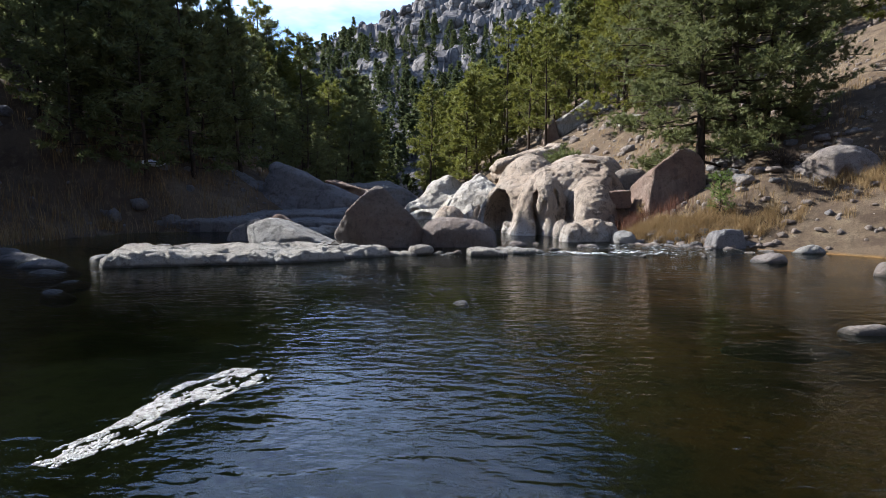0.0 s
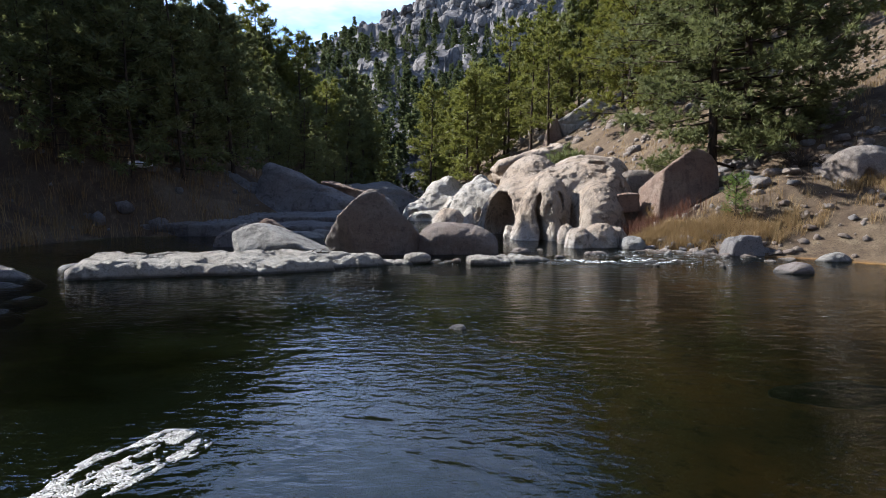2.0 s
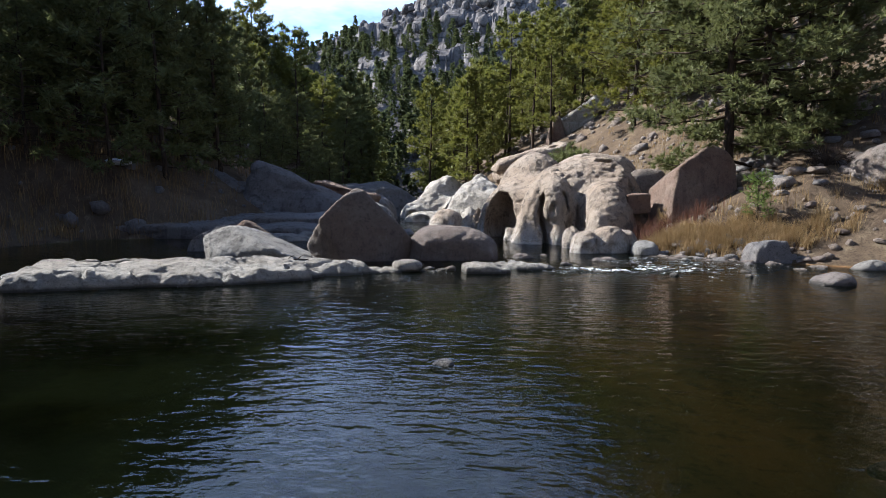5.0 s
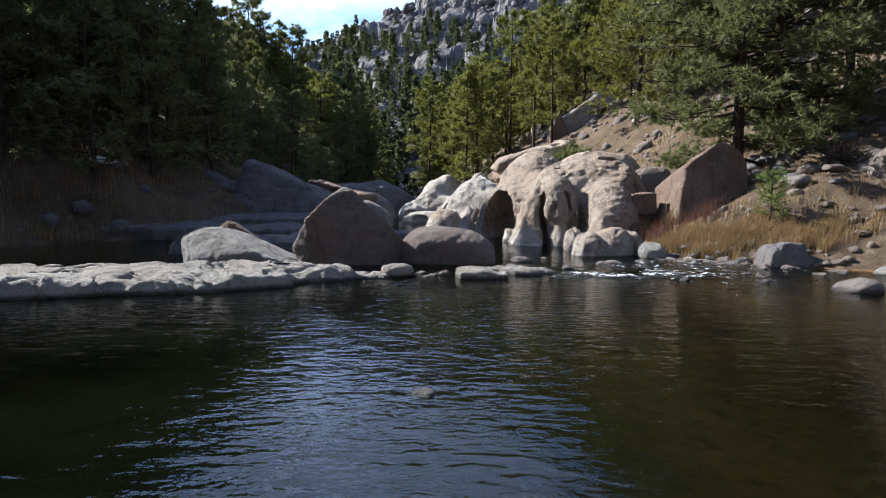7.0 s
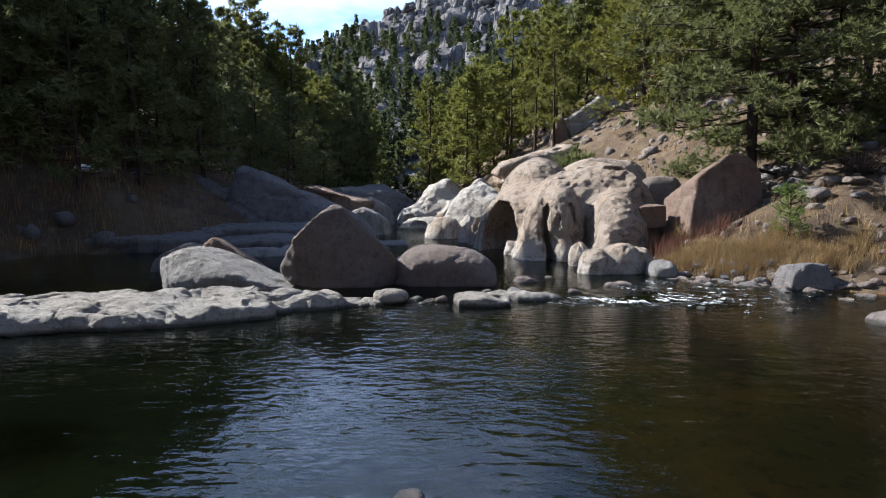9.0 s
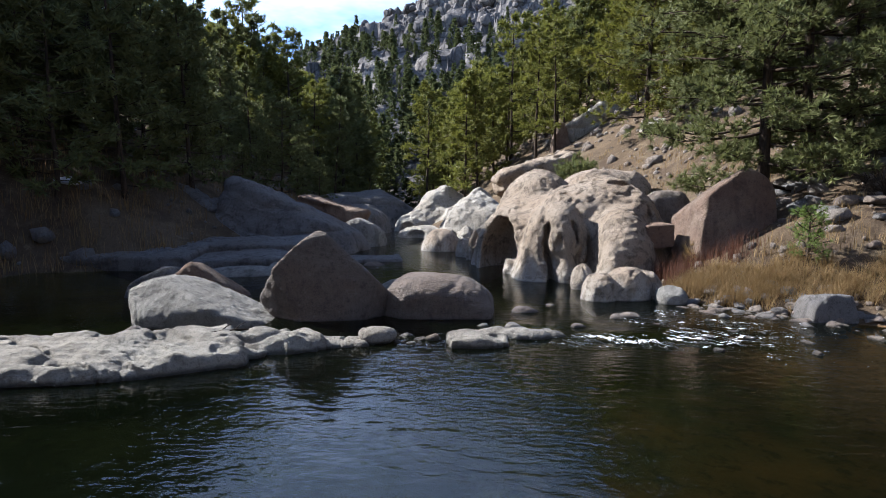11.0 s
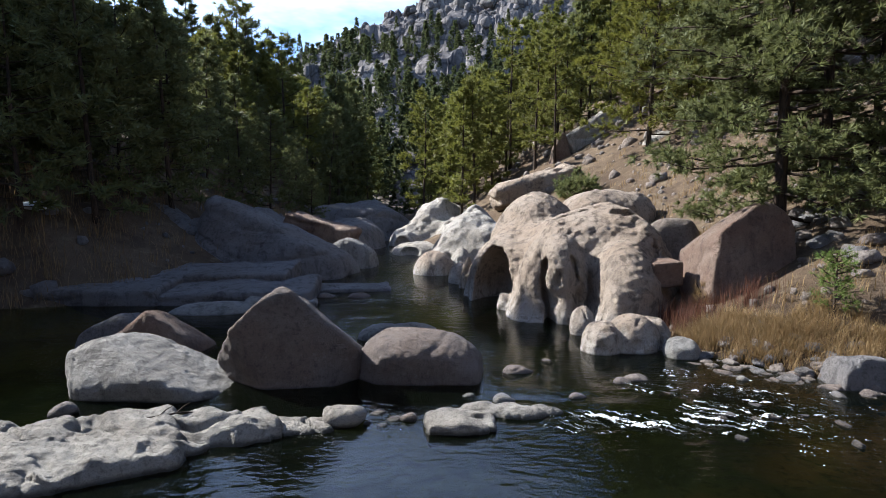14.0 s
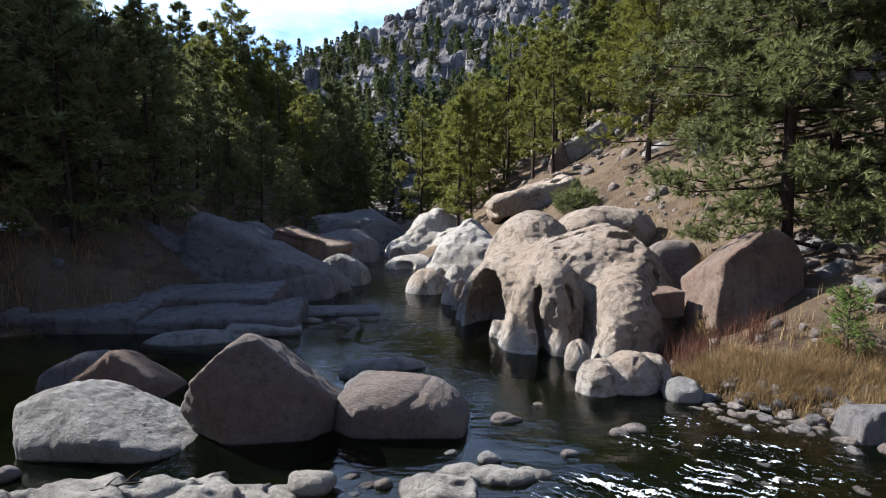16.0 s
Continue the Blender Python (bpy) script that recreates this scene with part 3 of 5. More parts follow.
def outcrop(p):
    d = facets(p, (5.0, 27.2, 1.0), [(186, 26, 2.1), (205, 70, 2.36), (270, 22, 2.3), (84, 40, 2.6), (122, 16, 2.8), (0, 25, 3.4), (0, -90, 2.2), (310, 62, 2.55)], 0.25)
    d = smin(d, ell(p, (3.7, 31.2, 1.2), (1.95, 2.2, 2.8), -10), 0.25)
    d = smin(d, facets(p, (2.7, 29.0, 1.0), [(278, 38, 1.55), (195, 40, 2.0), (265, 0, 1.75), (187, 0, 2.2), (90, 0, 2.0), (0, 30, 2.6), (0, -90, 2.0), (232, 12, 1.9), (215, 76, 1.66)], 0.16), 0.25)
    # the large alcove and the two lesser ones behind it, with the ribs between
    d = smax(d, -ell(p, (1.72, 27.5, 0.3), (0.78, 1.75, 1.8), -14, 0, 4), 0.05)
    d = smax(d, -ell(p, (0.95, 30.2, 0.15), (0.42, 0.62, 1.25), -20, 0, 6), 0.05)
    d = smax(d, -ell(p, (0.9, 31.8, 0.1), (0.34, 0.5, 0.8), -20), 0.05)
    d = smin(d, ell(p, (1.02, 29.35, 0.2), (0.2, 0.3, 1.55), -20, 0, 10), 0.1)
    d = smin(d, ell(p, (0.75, 31.1, 0.2), (0.22, 0.32, 1.15), -20, 0, 10), 0.1)
    d = smin(d, ell(p, (0.55, 32.6, 0.1), (0.5, 0.7, 0.85)), 0.15)
    # the fluted lobes
    d = smin(d, ell(p, (2.98, 25.75, 0.55), (0.55, 0.85, 2.0), 0, 8, 3), 0.14)
    d = smin(d, ell(p, (2.9, 25.2, 0.0), (0.62, 0.55, 0.85)), 0.12)
    d = smin(d, ell(p, (3.78, 25.3, 1.5), (0.76, 0.85, 1.22), 0, 0, -5), 0.12)
    d = smin(d, ell(p, (3.82, 24.85, 0.2), (0.36, 0.46, 1.3), 0, 0, 4), 0.1)
    d = smin(d, ell(p, (5.6, 25.0, 0.65), (1.12, 1.75, 1.85), -12), 0.4)
    d = smin(d, ell(p, (4.95, 23.6, 0.2), (0.45, 0.6, 1.2)), 0.14)
    d = smin(d, ell(p, (2.14, 26.75, 0.12), (0.26, 0.34, 0.5)), 0.08)
    for x, y, z, a, b, c, ry in ((3.3, 24.9, 0.5, 0.1, 0.6, 1.0, -10), (4.55, 24.2, 1.25, 0.13, 1.0, 1.35, 5), (3.5, 24.45, 1.3, 0.15, 0.22, 0.34, 14), (3.2, 25.0, 1.6, 0.1, 0.3, 0.5, 12),
                                 (3.35, 24.6, 0.0, 0.2, 0.6, 0.5, 0), (4.3, 24.0, 0.0, 0.2, 0.8, 0.55, 0), (2.42, 26.1, 0.1, 0.1, 0.4, 0.4, 0), (4.05, 24.5, 1.7, 0.08, 0.3, 0.45, -14)):
        d = smax(d, -ell(p, (x, y, z), (a, b, c), 0, 0, ry), 0.04)
    d = smax(d, -ell(p, (3.7, 26.9, 3.3), (1.7, 0.13, 0.34), 16, 20, -6), 0.05)
    d = smax(d, -ell(p, (5.9, 26.6, 3.3), (0.5, 0.3, 0.22), 30, 0, 10), 0.05)
    d = smax(d, -ell(p, (6.7, 25.6, 2.3), (0.12, 1.2, 0.3), 40, 0, 0), 0.05)
    return smax(d, -ell(p, (2.9, 29.0, 3.4), (1.3, 0.2, 0.5), 28, 0, 8), 0.06)


form = rock("rock_outcrop", "water-carved granite outcrop with an alcove and fluted lobes", outcrop,
            (4.5, 27.6, 1.7), (4.6, 7.0, 3.3), 0.055, M_FORM, 0.09, 1.4, 15, 0.06, "outcrop")
for k_, (x_, y_, z_, a_, b_, c_) in enumerate(((4.2, 21.7, 0.16, 0.5, 0.55, 0.62), (4.95, 21.98, 0.18, 0.62, 0.7, 0.74), (5.5, 22.3, 0.12, 0.52, 0.62, 0.66), (4.05, 23.4, 0.22, 0.3, 0.32, 0.6))):
    lobe = rock("foot_lobe", "rounded pale granite lobe at the waterline",
                lambda p, c=(x_, y_, z_), r=(a_, b_, c_), q=k_: smax(ell(p, c, r, 20 * q, 0, 8), -ell(p, (c[0] + 0.12 * (q - 1), c[1] - r[1], c[2] + 0.1), (0.1, 0.14, 0.16)), 0.05),
                (x_, y_, z_), (a_ + 0.2, b_ + 0.2, c_ + 0.2), 0.036, M_FORM, 0.1, 1.8, 160 + k_, 0.03)
    lobe.parent = form
    lobe.location = np.array(lobe.location) - np.array(form.location)
    del lobe["category"]
rock("rock_block", "small square red-brown block lying on the outcrop",
     lambda p: slab(p, (6.5, 24.5, 1.62), (0.46, 0.42, 0.36), 12, 4, -4, 0.05), (6.5, 24.5, 1.62), (0.7, 0.7, 0.6), 0.035, M_RED, 0.03, 2.5, 17)
rock("rock_slab", "low domed granite slab lying on the bank",
     lambda p: ell(p, (7.0, 33.6, 3.0), (2.3, 1.6, 1.25), 8), (7.0, 33.6, 3.0), (2.7, 2.0, 1.6), 0.07, M_FORM, 0.25, 0.8, 18, 0.06)
rock("boulder", "weathered granite boulder half sunk in the slope",
     lambda p: facets(p, (8.1, 28.4, 2.3), [(0, 75, 0.75), (280, 30, 0.9), (90, 20, 0.95), (180, 20, 0.7), (0, 0, 0.8), (0, -90, 0.9)], 0.14), (8.1, 28.4, 2.2), (1.5, 1.3, 1.3), 0.06, M_ROCK, 0.06, 1.3, 19)
rock("boulder", "tilted pale granite slab standing among the pines",
     lambda p: smax(slab(p, (11.2, 57.0, 9.6), (2.5, 1.3, 0.95), 0, 0, -36, 0.4), -facets(p, (13.0, 56.0, 9.0), [(270, 10, 0.6), (90, 0, 2), (0, 90, 1.0), (0, -90, 2), (0, 0, 2), (180, 0, 2)], 0.1), 0.2), (11.2, 57.0, 9.8), (3.6, 2.2, 3.2), 0.11, M_WHITE, 0.3, 0.6, 20, 0.07)
rock("boulder", "narrow upright rock beside the tilted slab",
     lambda p: facets(p, (8.6, 56.0, 8.2), [(300, 50, 0.7), (100, 20, 0.55), (180, 10, 0.7), (0, 0, 0.8), (265, 10, 0.7), (0, -90, 1.8), (60, 60, 1.4)], 0.08), (8.6, 56.0, 8.2), (1.4, 1.4, 2.4), 0.1, M_RED, 0.1, 0.9, 21)
rock("rock_slab", "long granite ledge under the pines",
     lambda p: slab(p, (5.4, 47.5, 4.6), (3.0, 1.6, 0.75), 8, 0, -18, 0.4), (5.4, 47.5, 4.6), (3.8, 2.4, 2.2), 0.11, M_FORM, 0.45, 0.6, 22, 0.09)
rock("rock_slab", "pale granite slab exposed in the slope",
     lambda p: slab(p, (16.9, 47.5, 9.4), (2.4, 1.8, 0.9), 0, 0, -34, 0.3), (16.9, 47.5, 9.6), (3.4, 2.4, 2.6), 0.12, M_PALE, 0.4, 0.6, 23, 0.08)
rock("boulder", "pale granite boulder on the needle-covered slope",
     lambda p: ell(p, (13.4, 45.9, 7.4), (1.3, 1.0, 0.8), 10, 0, -20), (13.4, 45.9, 7.4), (1.7, 1.5, 1.3), 0.1, M_PALE, 0.1, 0.9, 24)

# upstream on the sunlit bank
rock("boulder", "round bleached boulder at the channel edge",
     lambda p: ell(p, (-0.75, 35.5, 0.05), (1.08, 1.0, 1.12)), (-0.75, 35.5, 0.2), (1.5, 1.4, 1.4), 0.06, M_FORM, 0.08, 1.0, 25)


def white_outcrop(p):
    d = facets(p, (-1.4, 55.5, 0.5), [(280, 42, 2.9), (85, 60, 3.0), (180, 35, 3.0), (265, 5, 4.0), (95, 5, 4.2), (0, 20, 4.0), (0, -90, 2.0)], 0.5)
    d = smin(d, ell(p, (-4.3, 52.6, 0.0), (1.1, 1.8, 1.2)), 0.4)
    d = smin(d, ell(p, (1.2, 52.0, 1.0), (2.6, 3.0, 1.7)), 0.5)
    d = smax(d, -ell(p, (-4.2, 51.0, 0.2), (0.7, 0.7, 0.7)), 0.1)
    return smax(d, -ell(p, (-1.4, 52.4, 2.2), (3.0, 0.35, 0.25), 10, 0, -8), 0.1)


rock("rock_outcrop", "smooth bleached granite outcrop beside the narrow channel", white_outcrop,
     (-0.9, 55, 1.6), (5.2, 6.0, 3.4), 0.11, M_WHITE, 0.5, 0.5, 26, 0.1, "outcrop")


def hollow_outcrop(p):
    d = facets(p, (1.0, 40.0, 0.6), [(280, 40, 1.9), (90, 50, 2.4), (185, 40, 2.6), (265, 5, 2.3), (180, 5, 3.2), (95, 5, 2.5), (0, 15, 4.0), (0, -90, 2.0)], 0.3)
    d = smin(d, ell(p, (-0.7, 38.5, 0.1), (0.7, 1.4, 1.1)), 0.3)
    d = smin(d, ell(p, (0.5, 36.2, 0.1), (0.6, 1.0, 1.2)), 0.3)
    return smax(d, -ell(p, (-0.1, 36.9, 0.2), (0.35, 0.7, 0.8), 15), 0.1)


rock("rock_outcrop", "bleached outcrop with water-worn hollows", hollow_outcrop,
     (0.8, 40, 1.2), (3.2, 5.2, 2.8), 0.08, M_WHITE, 0.32, 0.7, 27, 0.08, "outcrop")
rock("rock_slab", "low scalloped pale ledge at the waterline",
     lambda p: smax(ell(p, (-2.6, 45.8, 0.0), (1.7, 2.2, 0.85)), -ell(p, (-2.9, 43.9, 0.3), (0.7, 0.6, 0.4)), 0.1), (-2.6, 45.8, 0.2), (2.2, 2.7, 1.2), 0.08, M_WHITE, 0.12, 0.9, 28, 0.04)

# shaded left bank
for k_, (x_, y_, z_, a_, b_, c_, rz_, what_) in enumerate(((-7.2, 27.9, 0.02, 2.6, 1.35, 0.58, 9, "long flat granite ledge along the shaded shore"), (-12.2, 27.5, 0.04, 2.6, 1.5, 0.66, 4, "flat granite ledge with an icy edge in the shade"),
                                                           (-17.0, 27.4, 0.05, 2.5, 1.5, 0.68, -3, "flat granite ledge with an icy edge in the shade"), (-9.6, 29.6, 0.25, 3.6, 1.3, 0.7, 5, "low stepped ledge behind the shore"), (-3.9, 30.1, -0.05, 1.75, 0.62, 0.3, 14, "flat pale slab just above the channel water"))):
    rock("rock_ledge", what_, lambda p, c=(x_, y_, z_), r=(a_, b_, c_), w=rz_: slab(p, c, r, w, 5, -1, 0.14), (x_, y_, z_), (a_ + 0.6, b_ + 0.7, c_ + 0.5), 0.06, M_GREY, 0.12, 0.8, 29 + 300 * k_, 0.05, group="ledges on the shaded shore", strata=0.03)
rock("rock_slab", "low water-worn slab in the shaded pool",
     lambda p: smin(ell(p, (-7.2, 25.6, -0.05), (1.5, 0.8, 0.4), 12), slab(p, (-5.4, 26.7, -0.02), (1.2, 0.6, 0.34), 16, 0, 3, 0.14), 0.1), (-6.4, 26.0, 0.0), (2.8, 1.9, 0.7), 0.06, M_DULL, 0.08, 1.2, 32, 0.04, strata=0.04)
rock("rock_slab", "smooth whale-backed granite slab in the shade",
     lambda p: facets(p, (-8.9, 34.0, 0.7), [(82, 66, 2.0), (265, 10, 3.0), (100, 18, 3.7), (182, 26, 1.9), (0, 15, 2.0), (0, -90, 1.6), (150, 16, 2.7)], 0.2), (-8.9, 34.0, 0.9), (5.2, 3.6, 2.9), 0.09, M_GREY, 0.2, 0.6, 34, 0.06, strata=0.06)
rock("rock_slab", "big shaded granite dome on the bank",
     lambda p: facets(p, (-14.2, 35.0, 1.0), [(80, 62, 2.3), (262, 14, 3.2), (98, 22, 3.0), (184, 30, 2.2), (0, 15, 2.2), (0, -90, 2.0), (215, 20, 2.8), (300, 60, 2.4)], 0.24), (-14.2, 35.0, 1.2), (4.8, 3.8, 3.2), 0.1, M_GREY, 0.22, 0.5, 35, 0.07, strata=0.07)
rock("rock_slab", "tan slab with a sunlit top above the channel",
     lambda p: slab(p, (-7.5, 39.6, 1.75), (2.0, 1.1, 0.75), -6, 0, 14, 0.2), (-7.5, 39.6, 1.75), (2.7, 1.8, 1.6), 0.075, M_RED, 0.2, 0.7, 36, 0.06, strata=0.08)
rock("boulder", "rounded grey boulder at the channel edge",
     lambda p: facets(p, (-5.5, 38.0, 0.5), [(290, 55, 1.0), (80, 60, 1.05), (180, 15, 0.95), (265, 0, 1.5), (95, 5, 1.35), (0, 0, 1.0), (0, -90, 1.0)], 0.14), (-5.5, 38.0, 0.6), (1.9, 1.5, 1.5), 0.075, M_DULL, 0.08, 1.0, 37, 0.04)
for k_, (x_, y_, z_, a_, b_, c_) in enumerate(((-8.4, 43.5, 0.8, 2.4, 2.6, 2.2), (-8.0, 49.5, 0.7, 2.2, 3.0, 2.3), (-11.8, 40.0, 1.8, 2.8, 2.4, 2.0), (-9.3, 60.5, 0.8, 4.6, 4.6, 4.0), (-19.5, 32.5, 2.0, 3.0, 2.2, 2.0))):
    rock("rock_knoll", "shaded granite knoll on the wooded bank",
         lambda p, c=(x_, y_, z_), r=(a_, b_, c_), q=k_: smax(facets(p, c, [(80, 58, 0.8 * r[2]), (265, 15, r[0]), (95, 18, r[0]), (184, 28, 0.85 * r[1]), (0, 10, r[1]), (0, -90, r[2]), (170, 82, 0.62 * r[2]), (300, 55, 0.8 * r[2]), (140, 20, 0.95 * r[0])], 0.2), ell(p, c, (1.25 * r[0], 1.25 * r[1], 1.15 * r[2])), 0.2),
         (x_, y_, z_), (a_ + 0.6, b_ + 0.6, c_ + 0.5), 0.11, M_GREY, 0.25, 0.5, 50 + k_, 0.08, group="knolls on the shaded bank", strata=0.06)


# the gravel bar across the pool
def carved(p, d, deep, seed):
    """Potholes and runnels worn into the rock of the bar."""
    q = (p + 0.45 * np.stack([fbm(p * 1.3, 3, seed), fbm(p * 1.3, 3, seed + 1), 0 * p[:, 0]], -1)) * np.array([1.1, 2.6, 0.8])
    pits = np.abs(fbm(q, 3, seed + 2)) + 0.5 * np.abs(fbm(q * 2.3, 2, seed + 3))
    joints = np.exp(-((fbm(q * 0.55 + 4.0, 2, seed + 5) / 0.05) ** 2)) * np.clip(p[:, 2] + 0.35, 0, 0.5)
    return d + 0.7 * deep * pits + (0.12 + 0.5 * deep) * joints - 0.25 * deep + 0.11 * fbm(p * np.array([1.1, 1.1, 0.0]), 3, seed + 4)


BAR = ((-6.6, 14.75, -0.14, 2.0, 0.92, 0.47, 17, 0.2), (-4.3, 15.55, -0.12, 1.05, 0.85, 0.4, 32, 0.3), (-3.05, 16.35, -0.12, 0.95, 0.55, 0.34, 30, 0.32), (-2.0, 16.72, -0.05, 0.8, 0.32, 0.18, 10, 0.1), (-3.5, 15.55, -0.05, 0.42, 0.26, 0.2, 40, 0.1), (-4.3, 14.8, -0.05, 0.4, 0.24, 0.2, 25, 0.12))
bar = None
for k_, (x_, y_, z_, a_, b_, c_, rz_, deep_) in enumerate(BAR):
    ob_ = rock("rock_bar" if bar is None else "bar_block", "pale water-worn granite bar lying across the pool" if bar is None else "pale pitted granite block",
               lambda p, c=(x_, y_, z_), r=(a_, b_, c_), w=rz_, deep=deep_, q=k_: carved(p, slab(p, c, r, w, 5, 0, min(0.2, 0.8 * r[2])), deep, 75 + 9 * q),
               (x_, y_, z_), (a_ + 0.35, max(a_, b_) * 0.7 + 0.5, c_ + 0.3), 0.034, M_PALE, 0.04, 1.3, 60 + k_, 0.03)
    if bar is None:
        bar = ob_
    else:
        ob_.parent = bar
        ob_.location = np.array(ob_.location) - np.array(bar.location)
        del ob_["category"]
rock("rock_slab", "small curved pale slab at the head of the rapid",
     lambda p: carved(p, smin(smin(slab(p, (0.8, 17.0, -0.02), (0.6, 0.36, 0.22), 12, 4, 3, 0.1), ell(p, (1.45, 17.55, -0.02), (0.8, 0.26, 0.24), -6), 0.06), ell(p, (2.2, 17.62, -0.04), (0.4, 0.16, 0.17)), 0.06), 0.14, 310),
     (1.3, 17.3, 0.0), (1.7, 1.0, 0.45), 0.032, M_PALE, 0.06, 1.8, 61, 0.02)
STONES = (  # x, y, half length, half depth, half height, lift, turn
    (-1.12, 17.05, 0.40, 0.34, 0.20, 0.12, 5), (2.0, 19.85, 0.36, 0.24, 0.17, 0.04, 15), (1.6, 18.1, 0.24, 0.18, 0.13, 0.06, 20),
    (4.42, 19.5, 0.32, 0.2, 0.12, 0.03, 10), (4.05, 19.3, 0.2, 0.16, 0.12, 0.03, 30), (5.95, 21.3, 0.42, 0.4, 0.36, 0.15, 0), (0.1, 9.35, 0.16, 0.12, 0.09, -0.02, 20),
    (8.1, 15.6, 0.5, 0.38, 0.22, 0.04, 5), (10.6, 18.1, 0.5, 0.35, 0.22, 0.05, 10), (5.1, 7.75, 0.36, 0.2, 0.13, 0.0, 12), (9.35, 13.0, 0.4, 0.3, 0.32, 0.05, 0),
    (-6.85, 10.05, 0.3, 0.24, 0.16, -0.1, 8), (-4.3, 28.5, 0.45, 0.3, 0.18, 0.02, 8), (-3.1, 28.6, 0.45, 0.3, 0.2, 0.02, 0), (-0.95, 21.3, 0.62, 0.4, 0.34, 0.16, 20),
    (-0.1, 21.6, 0.5, 0.3, 0.24, 0.1, 0), (-5.95, 17.05, 0.24, 0.18, 0.16, 0.06, 40), (0.95, 18.3, 0.14, 0.1, 0.08, 0.04, 0), (-0.05, 17.2, 0.16, 0.14, 0.1, 0.04, 0),
    (9.25, 21.8, 0.3, 0.26, 0.34, 0.95, 0), (9.1, 21.3, 0.2, 0.16, 0.12, 0.75, 20), (-9.6, 13.6, 0.8, 0.5, 0.28, -0.08, 10), (-11.2, 14.6, 0.9, 0.5, 0.32, -0.12, 4),
    (-9.2, 15.2, 0.6, 0.4, 0.25, -0.1, 20), (-13.2, 16.2, 0.8, 0.5, 0.36, -0.14, 0), (-8.9, 12.4, 0.5, 0.4, 0.2, -0.12, 0), (-7.6, 11.2, 0.5, 0.34, 0.14, -0.1, 30),
    (-0.62, 17.45, 0.2, 0.16, 0.13, -0.04, 10), (-0.3, 17.2, 0.16, 0.14, 0.11, -0.03, 50), (-0.45, 16.95, 0.13, 0.1, 0.09, -0.03, 20), (-0.7, 17.0, 0.12, 0.1, 0.08, -0.02, 80), (3.0, 18.4, 0.2, 0.13, 0.1, 0.03, 30), (6.6, 19.6, 0.16, 0.12, 0.1, 0.03, 0),
    (2.75, 20.7, 0.15, 0.1, 0.08, 0.02, 0), (10.9, 25.0, 0.55, 0.4, 0.4, 2.5, 0), (11.6, 22.9, 0.28, 0.3, 0.62, 2.0, 0), (11.3, 21.6, 0.38, 0.34, 0.42, 1.35, 10),
    (12.0, 21.2, 0.4, 0.3, 0.3, 1.3, 40), (10.4, 23.0, 0.4, 0.3, 0.34, 1.5, 60), (10.8, 23.8, 0.45, 0.35, 0.3, 2.0, 15), (12.3, 23.6, 0.5, 0.4, 0.36, 2.5, 25))
for k_, (x_, y_, a_, b_, c_, z_, rz_) in enumerate(STONES):
    rock("stone", "worn granite stone, pale on top and dark at the waterline" if z_ < 0.5 else "tan granite stone lying on the bank",
         lambda p, c=(x_, y_, z_), r=(a_, b_, c_), w=rz_, q=k_: smax(ell(p, c, r, w), facets(p, c, [(37 * q % 360, 62, 0.78 * r[2]), ((140 + 53 * q) % 360, 20, 0.86 * r[0]), ((250 + 31 * q) % 360, 15, 0.84 * r[0]), (180, 10, 0.86 * r[1]), (0, 0, r[1]), (0, -90, 1.5 * r[2])], 0.03), 0.05),
         (x_, y_, z_), (a_ + 0.12, max(a_, b_) + 0.12, c_ + 0.12), max(0.02, a_ / 14), (M_PALE if k_ == 0 else (M_ROCK, M_BROWN, M_DULL)[k_ % 3] if x_ > -6 and x_ != 0.1 else M_GREY) if z_ < 0.5 else M_ROCK, 0.1 * a_, 1.2 / a_, 100 + k_, 0.02 * a_, "stone", "loose stones")
rock("boulder", "dark broken block at the water's edge",
     lambda p: facets(p, (8.7, 19.4, 0.25), [(0, 78, 0.36), (270, 15, 0.46), (90, 10, 0.5), (180, 10, 0.36), (0, 0, 0.45), (0, -90, 0.5), (225, 40, 0.5)], 0.03), (8.7, 19.4, 0.2), (0.8, 0.8, 0.7), 0.035, M_GREY, 0.05, 2.0, 70)
rock("boulder", "dark split boulder on the sandy spit",
     lambda p: facets(p, (12.3, 19.2, 0.35), [(20, 74, 0.45), (270, 25, 0.55), (90, 15, 0.75), (180, 10, 0.42), (0, 0, 0.5), (0, -90, 0.6), (230, 45, 0.55)], 0.03), (12.3, 19.2, 0.3), (1.1, 0.9, 0.8), 0.04, M_GREY, 0.05, 1.8, 71)


